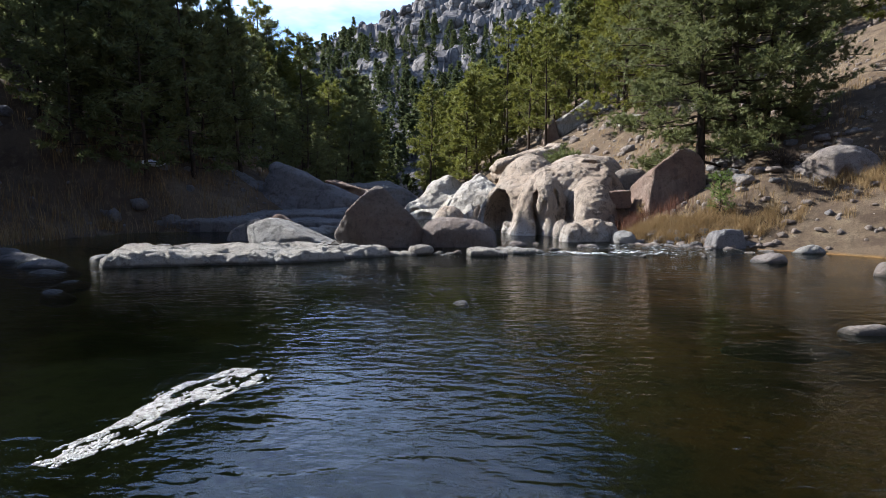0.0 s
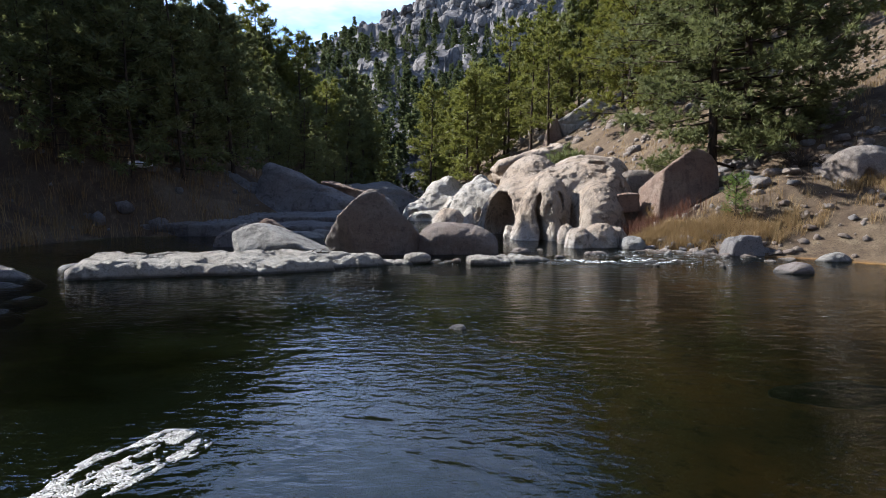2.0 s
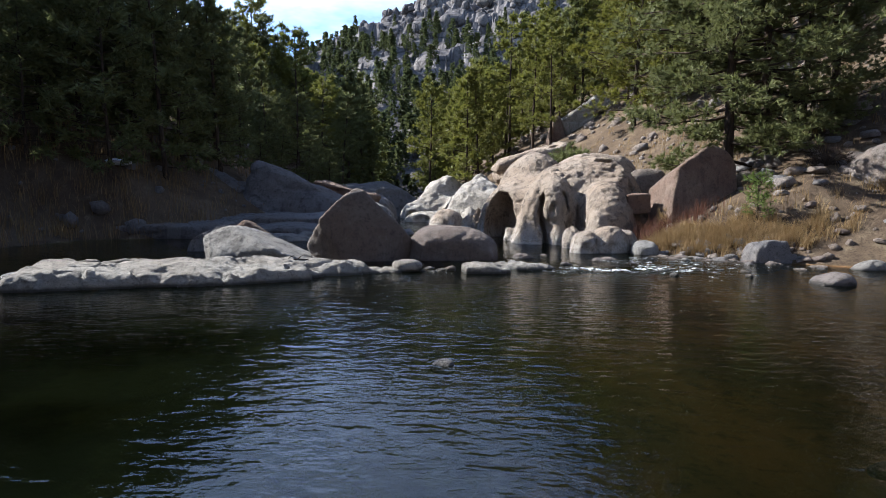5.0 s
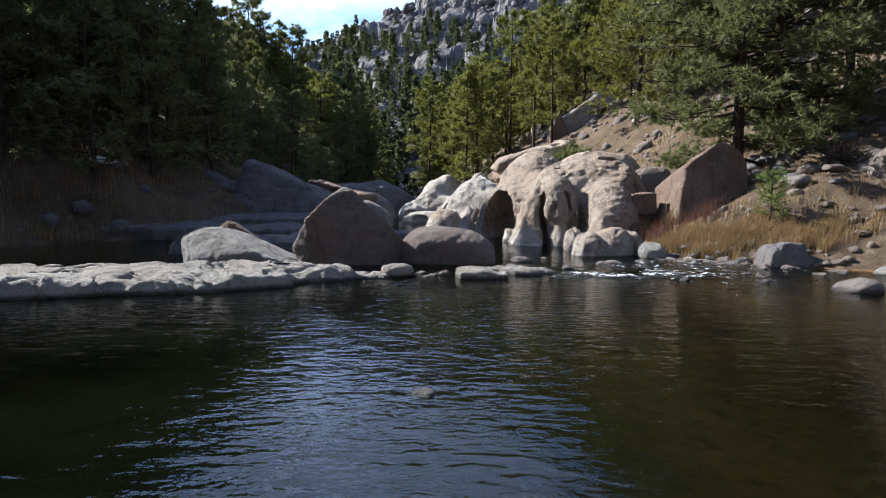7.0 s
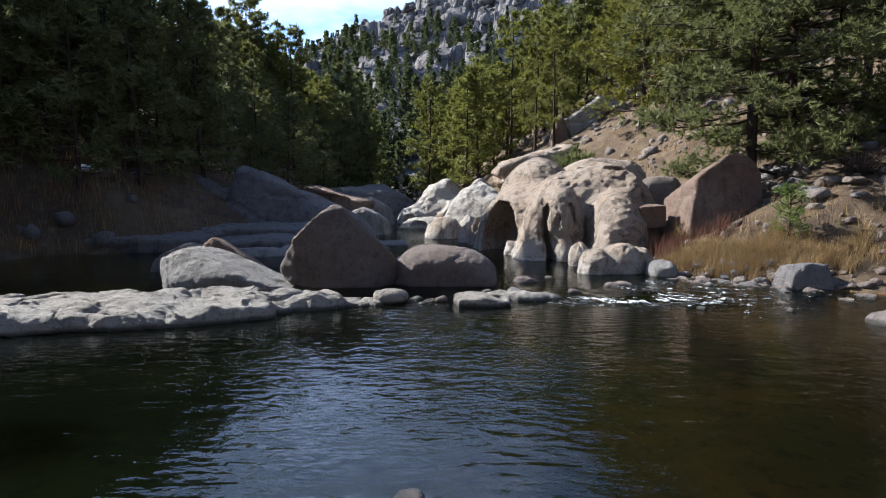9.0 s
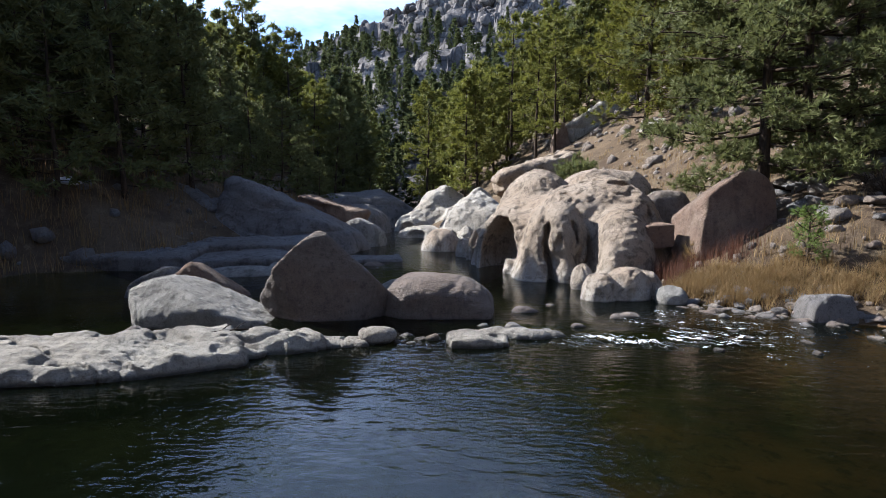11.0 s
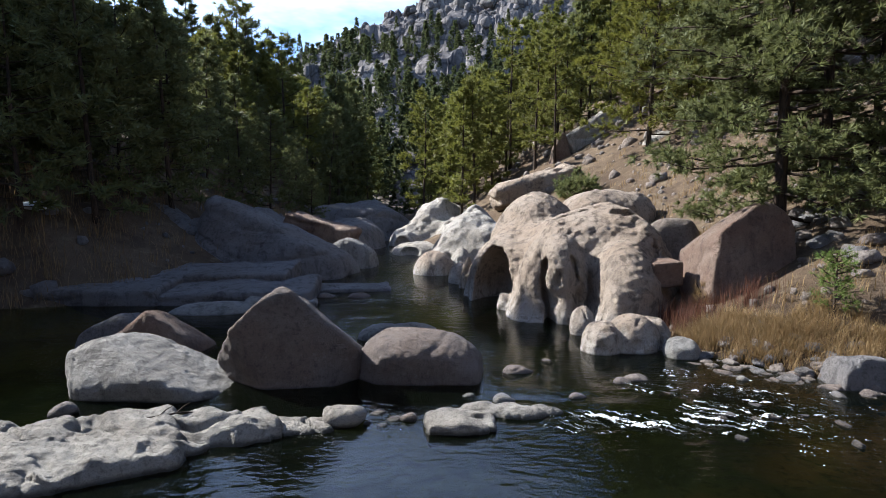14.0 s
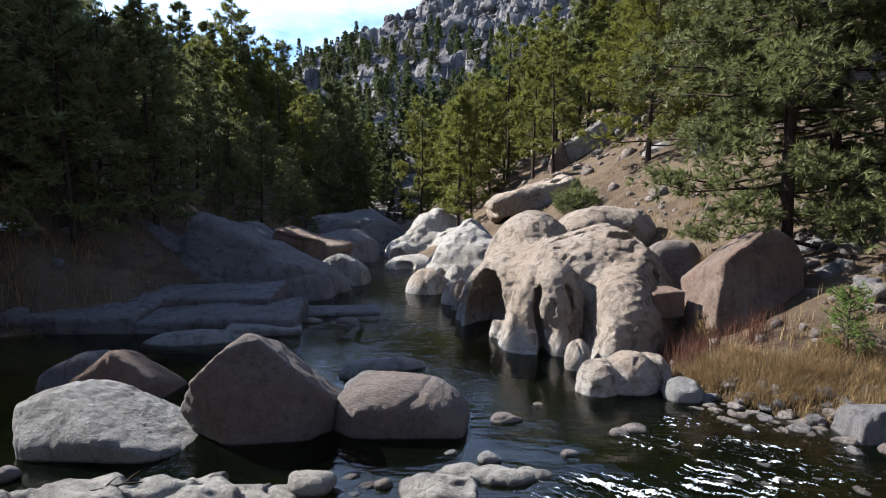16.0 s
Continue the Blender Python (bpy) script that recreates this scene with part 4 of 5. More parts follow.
def rubble():
    """Shore stones: a few shapes, shared by many objects."""
    shapes = []
    for q in range(6):
        verts, faces = surface(lambda p, q=q: facets(p, (0, 0, 0), [((40 * q + 60 * i) % 360, (-20, 15, 5, 25, -5, 10)[(i + q) % 6], 0.75 + 0.2 * ((i * 7 + q * 3) % 5) / 5) for i in range(6)] + [(50 * q, 68, 0.5), (50 * q + 170, 55, 0.62), (0, -80, 0.5)], 0.035)
                               + 0.07 * fbm(p * 2.2, 3, 200 + q), (-1.5, -1.5, -1.2), (1.5, 1.5, 1.2), 0.22)
        shapes.append(mesh_of("shore_stone", verts, faces, (M_BROWN, M_GREY, M_ROCK)[q % 3]))
    rng = np.random.default_rng(5)
    made = 0
    while made < 240:
        if made < 110:
            u = rng.random()
            x, y = 6.3 + 3.2 * u + rng.normal(0, 0.25), 21.1 - 2.3 * u + rng.normal(0, 0.45)
        elif made < 160:
            x, y = rng.uniform(9.0, 18), rng.uniform(18.5, 30)
        elif made >= 190:
            x, y = rng.uniform(9.9, 16), rng.uniform(21.8, 28)
        else:
            x, y = rng.uniform(4.5, 9), rng.uniform(16.6, 20.5)
        g = float(ground_height(np.array([x]), np.array([y]))[0])
        if g > 6:
            continue
        size = rng.uniform(0.07, 0.2) * (1.25 if made < 160 else 0.8 if made < 190 else 2.3)
        z = max(g, -0.02) + 0.15 * size if g > -0.4 else 0.0
        ob = new("shore_stone", shapes[rng.integers(6)])
        ob.location = (x, y, z)
        ob.rotation_euler = (rng.uniform(-0.2, 0.2), rng.uniform(-0.2, 0.2), rng.uniform(0, 6.28))
        ob.scale = (size, size * rng.uniform(0.6, 1.0), size * rng.uniform(0.55, 0.9))
        tagged(ob, "loose grey and pale stone at the river's edge", "stone", "shore stones")
        made += 1


rubble()

# ---------------------------------------------------------------- trees
def tube(points, radii, sides=6):
    points, radii = np.asarray(points, float), np.asarray(radii, float)
    along = np.gradient(points, axis=0)
    along /= np.linalg.norm(along, axis=1, keepdims=True) + 1e-9
    ref = np.where(np.abs(along[:, 2:3]) > 0.9, np.array([[1.0, 0, 0]]), np.array([[0, 0, 1.0]]))
    u = np.cross(along, ref)
    u /= np.linalg.norm(u, axis=1, keepdims=True)
    v = np.cross(along, u)
    a = np.linspace(0, 2 * np.pi, sides, endpoint=False)
    ring = points[:, None] + radii[:, None, None] * (np.cos(a)[None, :, None] * u[:, None] + np.sin(a)[None, :, None] * v[:, None])
    n = len(points)
    i = np.arange(n - 1)[:, None] * sides + np.arange(sides)[None]
    j = np.arange(n - 1)[:, None] * sides + (np.arange(sides)[None] + 1) % sides
    return ring.reshape(-1, 3), np.stack([i, j, j + sides, i + sides], -1).reshape(-1, 4)


def joined(pieces):
    vs, fs, at = [], [], 0
    for v, f in pieces:
        vs.append(v)
        fs.append(f + at)
        at += len(v)
    return np.concatenate(vs), np.concatenate(fs)


def tufts(rng, where, way, count, length, width, spread=0.9):
    """Bundles of needles: thin triangles that spray out of each place."""
    n = len(where)
    d = way[:, None] + spread * rng.normal(size=(n, count, 3)) * 0.8
    d[..., 2] += 0.15
    d /= np.linalg.norm(d, axis=2, keepdims=True)
    side = np.cross(d, rng.normal(size=(n, count, 3)))
    side /= np.linalg.norm(side, axis=2, keepdims=True) + 1e-9
    ln = length * rng.uniform(0.6, 1.15, (n, count, 1))
    p = where[:, None] + 0 * d
    tri = np.stack([p - side * width, p + side * width, p + d * ln], 2)
    verts = tri.reshape(-1, 3)
    return verts, np.arange(len(verts)).reshape(-1, 3)


def pine(seed, height, base, reach, limbs, subs, per, needle, material, taper=0.75, droop=0.15, trunk=0.02, gaps=0.2, ragged=0.35, name="pine_tree", detail=False):
    """A conifer at the origin: trunk, branches and a crown of needle tufts. Returns its Empty."""
    rng = np.random.default_rng(seed)
    root = new(name)
    lean = rng.normal(0, 0.02, 2)
    hs = np.linspace(0, 1, 12)
    wob = np.cumsum(rng.normal(0, 0.006 * height, (12, 2)), 0) * 0.35
    wob -= wob[0]
    spine = np.stack([lean[0] * hs * height + wob[:, 0], lean[1] * hs * height + wob[:, 1], hs * height], 1)
    spine[0, 2] = -0.4
    rad = trunk * height * 0.5 * (1 - hs) ** 0.8 + 0.015
    rad[0] *= 1.35
    part("trunk", mesh_of("trunk", *tube(spine, rad, 9), M_BARK), root, "dark furrowed pine trunk")
    wood, twigs, where, way = [], [], [], []
    for n in range(limbs):
        f = base + (0.98 - base) * ((n + rng.random()) / limbs) ** 0.92
        if rng.random() < gaps * (1 - f):
            continue
        az = n * 2.4 + rng.normal(0, 0.5)
        prof = ((1 - f) / (1 - base)) ** taper
        ln = reach * (0.18 + 0.82 * prof) * rng.uniform(1 - ragged, 1 + 0.6 * ragged)
        if f < base + 0.08:
            ln *= rng.uniform(0.55, 1.0)
        start = np.array([np.interp(f, hs, spine[:, i]) for i in range(3)])
        out = np.array([math.cos(az), math.sin(az), 0])
        ts = np.linspace(0, 1, 6)
        rise = (0.42 * f - droop) * ts + 0.22 * ts**2
        pts = start + ln * (ts[:, None] * out + rise[:, None] * np.array([0, 0, 1.0])) + rng.normal(0, 0.03 * ln, (6, 3)) * ts[:, None]
        wood.append([tube(pts, 0.012 * ln * (1 - ts) + 0.012, 4) if detail else tube(pts[[0, 2, 5]], 0.012 * ln * (1 - ts[[0, 2, 5]]) + 0.012, 3)])
        for m in range(subs):
            t = rng.uniform(0.22, 1.0)
            o = np.array([np.interp(t, ts, pts[:, i]) for i in range(3)])
            sgn = 1 if m % 2 else -1
            ang = az + sgn * rng.uniform(0.3, 1.1)
            dirn = np.array([math.cos(ang), math.sin(ang), rng.uniform(-0.25, 0.5)])
            sl = ln * rng.uniform(0.18, 0.42) * (1.2 - 0.6 * t)
            if sl > 0.35 and detail:
                wood[-1].append(tube(np.stack([o, o + dirn * sl * 0.55, o + dirn * sl + [0, 0, 0.05 * sl]]), np.array([0.014, 0.01, 0.006]), 3))
            for q in np.linspace(0.3, 1.0, per):
                where.append(o + dirn * sl * q + rng.normal(0, 0.06 + 0.08 * sl, 3))
                way.append(dirn + rng.normal(0, 0.35, 3))
        where.append(pts[-1])
        way.append(out)
    where.append(spine[-1])
    way.append(np.array([0, 0, 1.0]))
    where, way = np.array(where), np.array(way)
    if detail:
        for pieces in wood:
            part("limb", mesh_of("limb", *joined(pieces), M_BARK), root)
    else:
        tagged(part("branchwork", mesh_of("branchwork", *joined(sum(wood, [])), M_BARK), root, "thin dark branches"), kind="stuff")
    count, length, width = needle
    part("crown", mesh_of("crown", *tufts(rng, where, way, count, length, width), material, False), root, "green needle tufts with gaps between them")
    return root


def plant(proto, x, y, scale=1.0, turn=0.0, label="", group="", first=[]):
    z = float(ground_height(np.array([x]), np.array([y]))[0])
    m = pose(x, y, z - 0.1, 0, 0, turn) @ Matrix.Diagonal((scale, scale, scale, 1))
    if proto in first:
        ob = copy_thing(proto, m)
        ob.scale = (scale, scale, scale)
    else:
        first.append(proto)
        ob = proto
        ob.matrix_basis = m
    return tagged(ob, label, "pine tree", group)


NEAR_LABEL = "tall ponderosa pine with dark trunk and ragged green crown"
p_big = pine(1, 17.5, 0.05, 4.7, 92, 13, 5, (28, 0.27, 0.018), M_NEEDLE_DARK, 0.45, 0.32, detail=True, gaps=0.1)
p_thin = pine(2, 15.0, 0.16, 3.4, 50, 8, 4, (24, 0.28, 0.018), M_NEEDLE, 0.6, 0.2, gaps=0.4, ragged=0.6, detail=True)
p_gold = pine(3, 12.0, 0.07, 3.6, 60, 10, 4, (16, 0.34, 0.026), M_NEEDLE, 0.4, 0.12, detail=True)
plant(p_big, 10.3, 25.6, 1.0, 0, NEAR_LABEL, "pines on the sunlit bank")
plant(p_big, 13.4, 26.3, 0.7, 250, NEAR_LABEL, "pines on the sunlit bank")
plant(p_big, 12.0, 26.2, 0.92, 130, NEAR_LABEL, "pines on the sunlit bank")
plant(p_thin, 15.3, 27.5, 1.0, 0, NEAR_LABEL, "pines on the sunlit bank")
plant(p_gold, 12.1, 44.3, 1.12, 0, NEAR_LABEL, "pines on the sunlit bank")
plant(p_gold, 14.9, 45.5, 1.0, 100, NEAR_LABEL, "pines on the sunlit bank")
for k_, (x_, y_, s_) in enumerate(((13.2, 47.8, 1.1), (17.6, 43.0, 0.95), (19.5, 47.0, 1.05))):
    plant(p_gold, x_, y_, s_, 80 * k_ + 30, NEAR_LABEL, "pines on the sunlit bank")
plant(p_thin, 20.5, 29.0, 0.85, 200, NEAR_LABEL, "pines on the sunlit bank")

m_a = pine(11, 11.0, 0.08, 2.6, 46, 8, 3, (7, 0.44, 0.05), M_NEEDLE_MID, 0.65, 0.08)
m_b = pine(12, 13.0, 0.15, 2.8, 46, 8, 3, (7, 0.44, 0.05), M_NEEDLE_MID, 0.55, 0.1, gaps=0.4, ragged=0.5)
m_c = pine(13, 12.0, 0.04, 2.6, 54, 8, 3, (7, 0.44, 0.05), M_NEEDLE_DARK, 0.9, 0.18, name="fir_tree")
m_d = pine(14, 10.0, 0.05, 3.0, 46, 8, 3, (7, 0.44, 0.05), M_NEEDLE_DARK, 0.55, 0.12)
OPEN = [(-5.3, 18.2, 0.7), (-3.0, 18.6, 1.3), (-0.3, 19.4, 0.7), (-5.0, 15.8, 0.3), (-2.6, 16.6, 0.2), (1.2, 17.3, 0.1), (3.0, 25.0, 1.0), (2.0, 30.0, 2.0), (-0.8, 35.4, 0.8), (-3.0, 5.5, 0.0), (-2.0, 7.0, 0.0), (-2.1, 4.9, 0.0), (-1.4, 54.0, 3.0), (-4.0, 52.0, 1.0), (1.2, 52.0, 2.2), (0.5, 40.0, 2.0), (0.5, 36.5, 1.0), (-3.0, 46.0, 0.6), (-5.5, 38.0, 1.4), (-7.5, 14.8, 0.2), (5.0, 8.0, 0.0), (7.0, 12.0, 0.0), (4.0, 12.0, 0.0), (2.5, 5.0, 0.0), (6.0, 5.0, 0.0), (3.5, 9.5, 0.0),
        (7.0, 21.8, 0.6), (9.0, 21.0, 0.8), (8.0, 23.6, 2.0), (4.5, 26.0, 2.4), (6.0, 20.0, 0.2), (11.5, 21.8, 1.8)]


def sun_limit(x, y, r=2.2):
    """The greatest height of a crown at (x, y) that leaves the open rocks in the sun and the gap of sky over the bend free."""
    most = 2.0 + 0.265 * math.hypot(x - 0.4, y - 4.0) if -0.385 < (x - 0.4) / max(y - 4.0, 1.0) < -0.08 and y > 20 else 1e9
    ax, ay = math.sin(radians(SUN_AZ)), math.cos(radians(SUN_AZ))
    for ox, oy, oz in OPEN:
        s = (x - ox) * ax + (y - oy) * ay
        if s > 0 and abs((x - ox) * ay - (y - oy) * ax) < r:
            most = min(most, oz + max(s - 1.0, 0) * math.tan(radians(SUN_EL)))
    return most


SUNNY = [(m_a, 0.3, 53.2, 0.95), (m_b, 1.3, 53.6, 0.82), (m_b, 7.9, 55.0, 0.85), (m_b, 6.6, 57.5, 0.9), (m_a, 9.4, 60.0, 0.9), (m_b, 11.8, 61.0, 0.95), (m_b, 13.6, 60.5, 0.95),
         (m_a, 3.0, 61.0, 0.9), (m_a, -1.0, 66.0, 0.9), (m_b, 1.4, 69.0, 0.95), (m_a, 4.6, 66.0, 0.9), (m_a, -3.6, 74.0, 0.9), (m_b, 13.8, 52.0, 0.85), (m_a, 17.5, 51.0, 1.0)]
for k_, (pr_, x_, y_, s_) in enumerate(SUNNY):
    plant(pr_, x_, y_, s_, 67 * k_, "ponderosa pine with sunlit yellow-green crown on the bank", "pines on the sunlit bank")
SHADY = [(m_c, -16.6, 45.0, 1.15), (m_d, -19.5, 42.0, 1.4), (m_c, -22.5, 46.0, 1.35), (m_d, -20.0, 51.0, 1.5), (m_c, -25.0, 41.0, 1.3), (m_d, -27.0, 47.0, 1.5), (m_c, -29.0, 40.0, 1.3), (m_c, -17.0, 56.0, 0.95), (m_c, -12.6, 61.0, 0.9), (m_c, -14.8, 58.0, 0.8), (m_d, -18.5, 43.0, 0.8), (m_c, -15.5, 48.0, 0.7), (m_d, -21.0, 38.5, 0.85), (m_c, -24.8, 78.0, 1.5)]
for k_, (pr_, x_, y_, s_) in enumerate(SHADY):
    s_ = min(s_, (sun_limit(x_, y_) - float(ground_height(np.array([x_]), np.array([y_]), False)[0])) / 12.5)
    plant(pr_, x_, y_, s_, 51 * k_, "dark green fir in shade on the wooded bank", "trees on the shaded bank")


def scatter(count, xr, yr, protos, seed, gap, low, high, label, group, ok, tall=12.0, grow=1.0):
    rng = np.random.default_rng(seed)
    put, tries = [], 0
    while len(put) < count and tries < 6000:
        tries += 1
        x, y = rng.uniform(*xr), rng.uniform(*yr)
        if not ok(x, y) or any((x - a) ** 2 + (y - b) ** 2 < gap**2 for a, b in put):
            continue
        size = rng.uniform(low, high) * (grow if x < -0.42 * y else 1.0)
        room = (sun_limit(x, y, max(2.2, 2.9 * size)) - float(ground_height(np.array([x]), np.array([y]), False)[0])) / tall
        if room < 0.2:
            continue
        put.append((x, y))
        plant(protos[rng.integers(len(protos))], x, y, min(size, room), rng.uniform(0, 360), label, group)


def left_of(x, y):
    return float(np.interp(y, *SHORE_L)) - x


def right_of(x, y):
    return x - float(np.interp(y, *SHORE_R))


scatter(100, (-40, -11), (4, 54), [m_c, m_d], 31, 1.8, 0.85, 1.25, "dark green conifer in shade on the wooded bank", "trees on the shaded bank", lambda x, y: 3.5 < left_of(x, y) < 27, grow=1.4)
scatter(60, (-70, -12), (44, 120), [m_c, m_d, m_a], 32, 2.6, 0.95, 1.4, "conifer of the dense wood on the shaded slope", "trees on the shaded bank", lambda x, y: left_of(x, y) > 4)
scatter(44, (-32, -9), (56, 108), [m_c, m_d, m_a, m_b], 36, 2.4, 1.0, 1.5, "tall conifer of the wood at the bend of the river", "trees on the shaded bank", lambda x, y: left_of(x, y) > 1.0)
scatter(70, (-12, 30), (60, 118), [m_a, m_b, m_c], 33, 2.7, 0.8, 1.15, "pine in the valley wood beside the river", "pines in the valley", lambda x, y: right_of(x, y) > 2.2)
# out-of-view trees added on that hill to dim ambient light from behind
scatter(14, (-26, 26), (-46, -26), [m_c, m_d], 35, 3.2, 0.9, 1.3, "unseen conifer added behind the camera to cut the sky light", "trees behind the pool", lambda x, y: True)
scatter(16, (17, 48), (38, 78), [m_a, m_b], 34, 4.0, 0.8, 1.2, "pine standing on the open brown slope", "pines on the sunlit bank", lambda x, y: right_of(x, y) > 15)


def far_crags():
    """Broken granite of the mountainside: blocks and slabs, too many to count."""
    rng = np.random.default_rng(47)
    shapes = []
    for q in range(7):
        shapes.append(surface(lambda p, q=q: facets(p, (0, 0, 0), [((47 * q + 60 * i) % 360, (-10, 15, 5, 25, -5, 10)[(i + q) % 6], 0.6 + 0.4 * ((i * 7 + q * 3) % 5) / 5) for i in range(6)] + [(50 * q, 60, 0.75), (50 * q + 170, 50, 0.8), (0, -80, 0.7)], 0.02)
                              + 0.16 * fbm(p * 1.7, 3, 300 + q), (-1.5, -1.5, -1.3), (1.5, 1.5, 1.3), 0.36))
    n = 1700
    xs, ys = rng.uniform(-150, 150, n), 115 + 285 * rng.random(n)
    keep = fbm(np.stack([xs, ys, 0 * xs], -1) * 0.02, 3, 49) > -0.12 - 0.25 * (ys > 300)
    xs, ys = xs[keep], ys[keep]
    xs, ys = np.concatenate([xs, rng.uniform(-125, 20, 130)]), np.concatenate([ys, rng.uniform(340, 392, 130)])
    zs = ground_height(xs, ys)
    pieces = []
    for x, y, z in zip(xs, ys, zs):
        v, f = shapes[rng.integers(7)]
        size = rng.uniform(0.7, 2.6) * (1 + 0.6 * (y > 300)) * (2.0 if rng.random() < 0.1 else 1)
        m = np.array((Euler((rng.uniform(-0.7, 0.7), rng.uniform(-0.7, 0.7), rng.uniform(0, 6.28))).to_matrix()))
        pieces.append(((v * np.array([1, rng.uniform(0.5, 1), rng.uniform(0.45, 1.1)]) * size) @ m.T + [x, y, z + 0.1 * size], f))
    ob = new("far_crags", mesh_of("far_crags", *joined(pieces), M_CRAG, False))
    tagged(ob, "grey granite blocks and crags of the mountainside", "crags", kind="stuff")


far_crags()


def far_woods():
    """The scattered woods of the mountain, too far off to tell tree from tree."""
    rng = np.random.default_rng(41)
    pieces = []
    xs, ys = rng.uniform(-170, 190, 9000), rng.uniform(105, 400, 9000)
    dens = fbm(np.stack([xs, ys, 0 * xs], -1) * 0.018, 3, 44)
    keep = rng.random(9000) < np.clip(0.32 + 1.5 * dens + 0.4 * (ys < 210), 0.05, 1) * np.clip(1.25 - (ys - 100) / 270, 0.1, 1)
    bare = (ys > 285) & (xs < 30) & (rng.random(9000) < 0.85)
    xs, ys = xs[keep & ~bare][:1900], ys[keep & ~bare][:1900]
    zs = ground_height(xs, ys)
    shapes = []
    for q in range(5):
        n = 110
        f = rng.random(n) ** 0.8
        a = rng.uniform(0, 6.283, n)
        r = 0.2 * (1 - f) ** (0.55 + 0.1 * q) * rng.uniform(0.35, 1.15, n)
        w = np.stack([r * np.cos(a), r * np.sin(a), 0.07 + 0.9 * f], 1)
        shapes.append(tufts(rng, w, np.stack([np.cos(a), np.sin(a), 0.1 + 0 * a], 1) * 0.9, 3, 0.11, 0.034, 0.7))
    for x, y, z in zip(xs, ys, zs):
        h, a = rng.uniform(5.0, 12.0), rng.uniform(0, 6.283)
        v, f = shapes[rng.integers(5)]
        c_, s_ = h * math.cos(a), h * math.sin(a)
        wide = rng.uniform(0.8, 1.35)
        pieces.append((np.stack([x + wide * (v[:, 0] * c_ - v[:, 1] * s_), y + wide * (v[:, 0] * s_ + v[:, 1] * c_), z - 0.3 + v[:, 2] * h], 1), f))
    ob = new("far_woods", mesh_of("far_woods", *joined(pieces), M_FAR, False))
    tagged(ob, "scattered dark conifers on the mountainside", "woods", kind="stuff")


far_woods()


# ---------------------------------------------------------------- grass and shrubs
def blades(name, label, spots, height, width, material, seed, bend=0.35, kind="stuff"):
    rng = np.random.default_rng(seed)
    n = len(spots)
    h = height * rng.uniform(0.5, 1.15, n)
    a = rng.uniform(0, 6.28, n)
    lean = bend * rng.uniform(0.2, 1.0, n) * h
    side = np.stack([-np.sin(a), np.cos(a), 0 * a], 1) * width
    tip = spots + np.stack([np.cos(a) * lean, np.sin(a) * lean, h], 1)
    mid = spots + np.stack([np.cos(a) * lean * 0.3, np.sin(a) * lean * 0.3, h * 0.6], 1)
    verts = np.stack([spots - side, spots + side, mid + side * 0.7, mid - side * 0.7, tip], 1).reshape(-1, 3)
    o = 5 * np.arange(n)[:, None]
    faces = np.concatenate([o + [[0, 1, 2]], o + [[0, 2, 3]], o + [[3, 2, 4]]])
    ob = new(name, mesh_of(name, verts, faces, material, False))
    return tagged(ob, label, "grass", kind=kind)


def grass_spots(rng, count, cx, cy, sx, sy, clump=0.12, per=30):
    c = np.stack([rng.normal(cx, sx, count), rng.normal(cy, sy, count)], 1)
    p = (c[:, None] + rng.normal(0, clump, (count, per, 2))).reshape(-1, 2)
    z = ground_height(p[:, 0], p[:, 1])
    p = np.concatenate([p, z[:, None] - 0.02], 1)
    return p[z > 0.04]


_r = np.random.default_rng(8)
blades("dry_grass", "dry golden-brown grass along the sunlit shore",
       np.concatenate([grass_spots(_r, 75, 6.9, 21.9, 0.42, 0.3, 0.1, 60), grass_spots(_r, 90, 8.1, 20.9, 0.7, 0.28, 0.1, 60), grass_spots(_r, 55, 9.9, 20.0, 0.8, 0.26, 0.1, 50), grass_spots(_r, 70, 14.0, 20.6, 1.2, 0.5, 0.1, 40), grass_spots(_r, 26, 9.5, 22.3, 1.3, 0.7, 0.12, 14)]),
       0.42, 0.006, M_GRASS, 3, 1.1)
blades("dry_grass", "sparse dry grass on the open slope",
       np.concatenate([grass_spots(_r, 260, 16, 30, 5, 7, 0.15, 12), grass_spots(_r, 120, 10, 38, 3, 6, 0.15, 12)]), 0.3, 0.012, M_GRASS, 4)

blades("willow_stems", "bare reddish willow stems at the foot of the outcrop",
       np.concatenate([grass_spots(_r, 40, 6.6, 22.9, 0.35, 0.35, 0.1, 14), grass_spots(_r, 24, 7.9, 22.6, 0.4, 0.25, 0.1, 12)]), 0.75, 0.005, leaf_material("red_stems", (0.16, 0.075, 0.05), (0.11, 0.05, 0.035), 0.1), 5, 0.5)
blades("undergrowth", "dull brown undergrowth on the shaded shore",
       np.concatenate([grass_spots(_r, 160, -13.5, 20, 1.6, 4.5, 0.25, 16), grass_spots(_r, 160, -17, 27, 3, 4, 0.3, 16), grass_spots(_r, 120, -13, 42, 3, 6, 0.3, 14)]), 0.7, 0.012, M_GRASS, 6, 0.7)


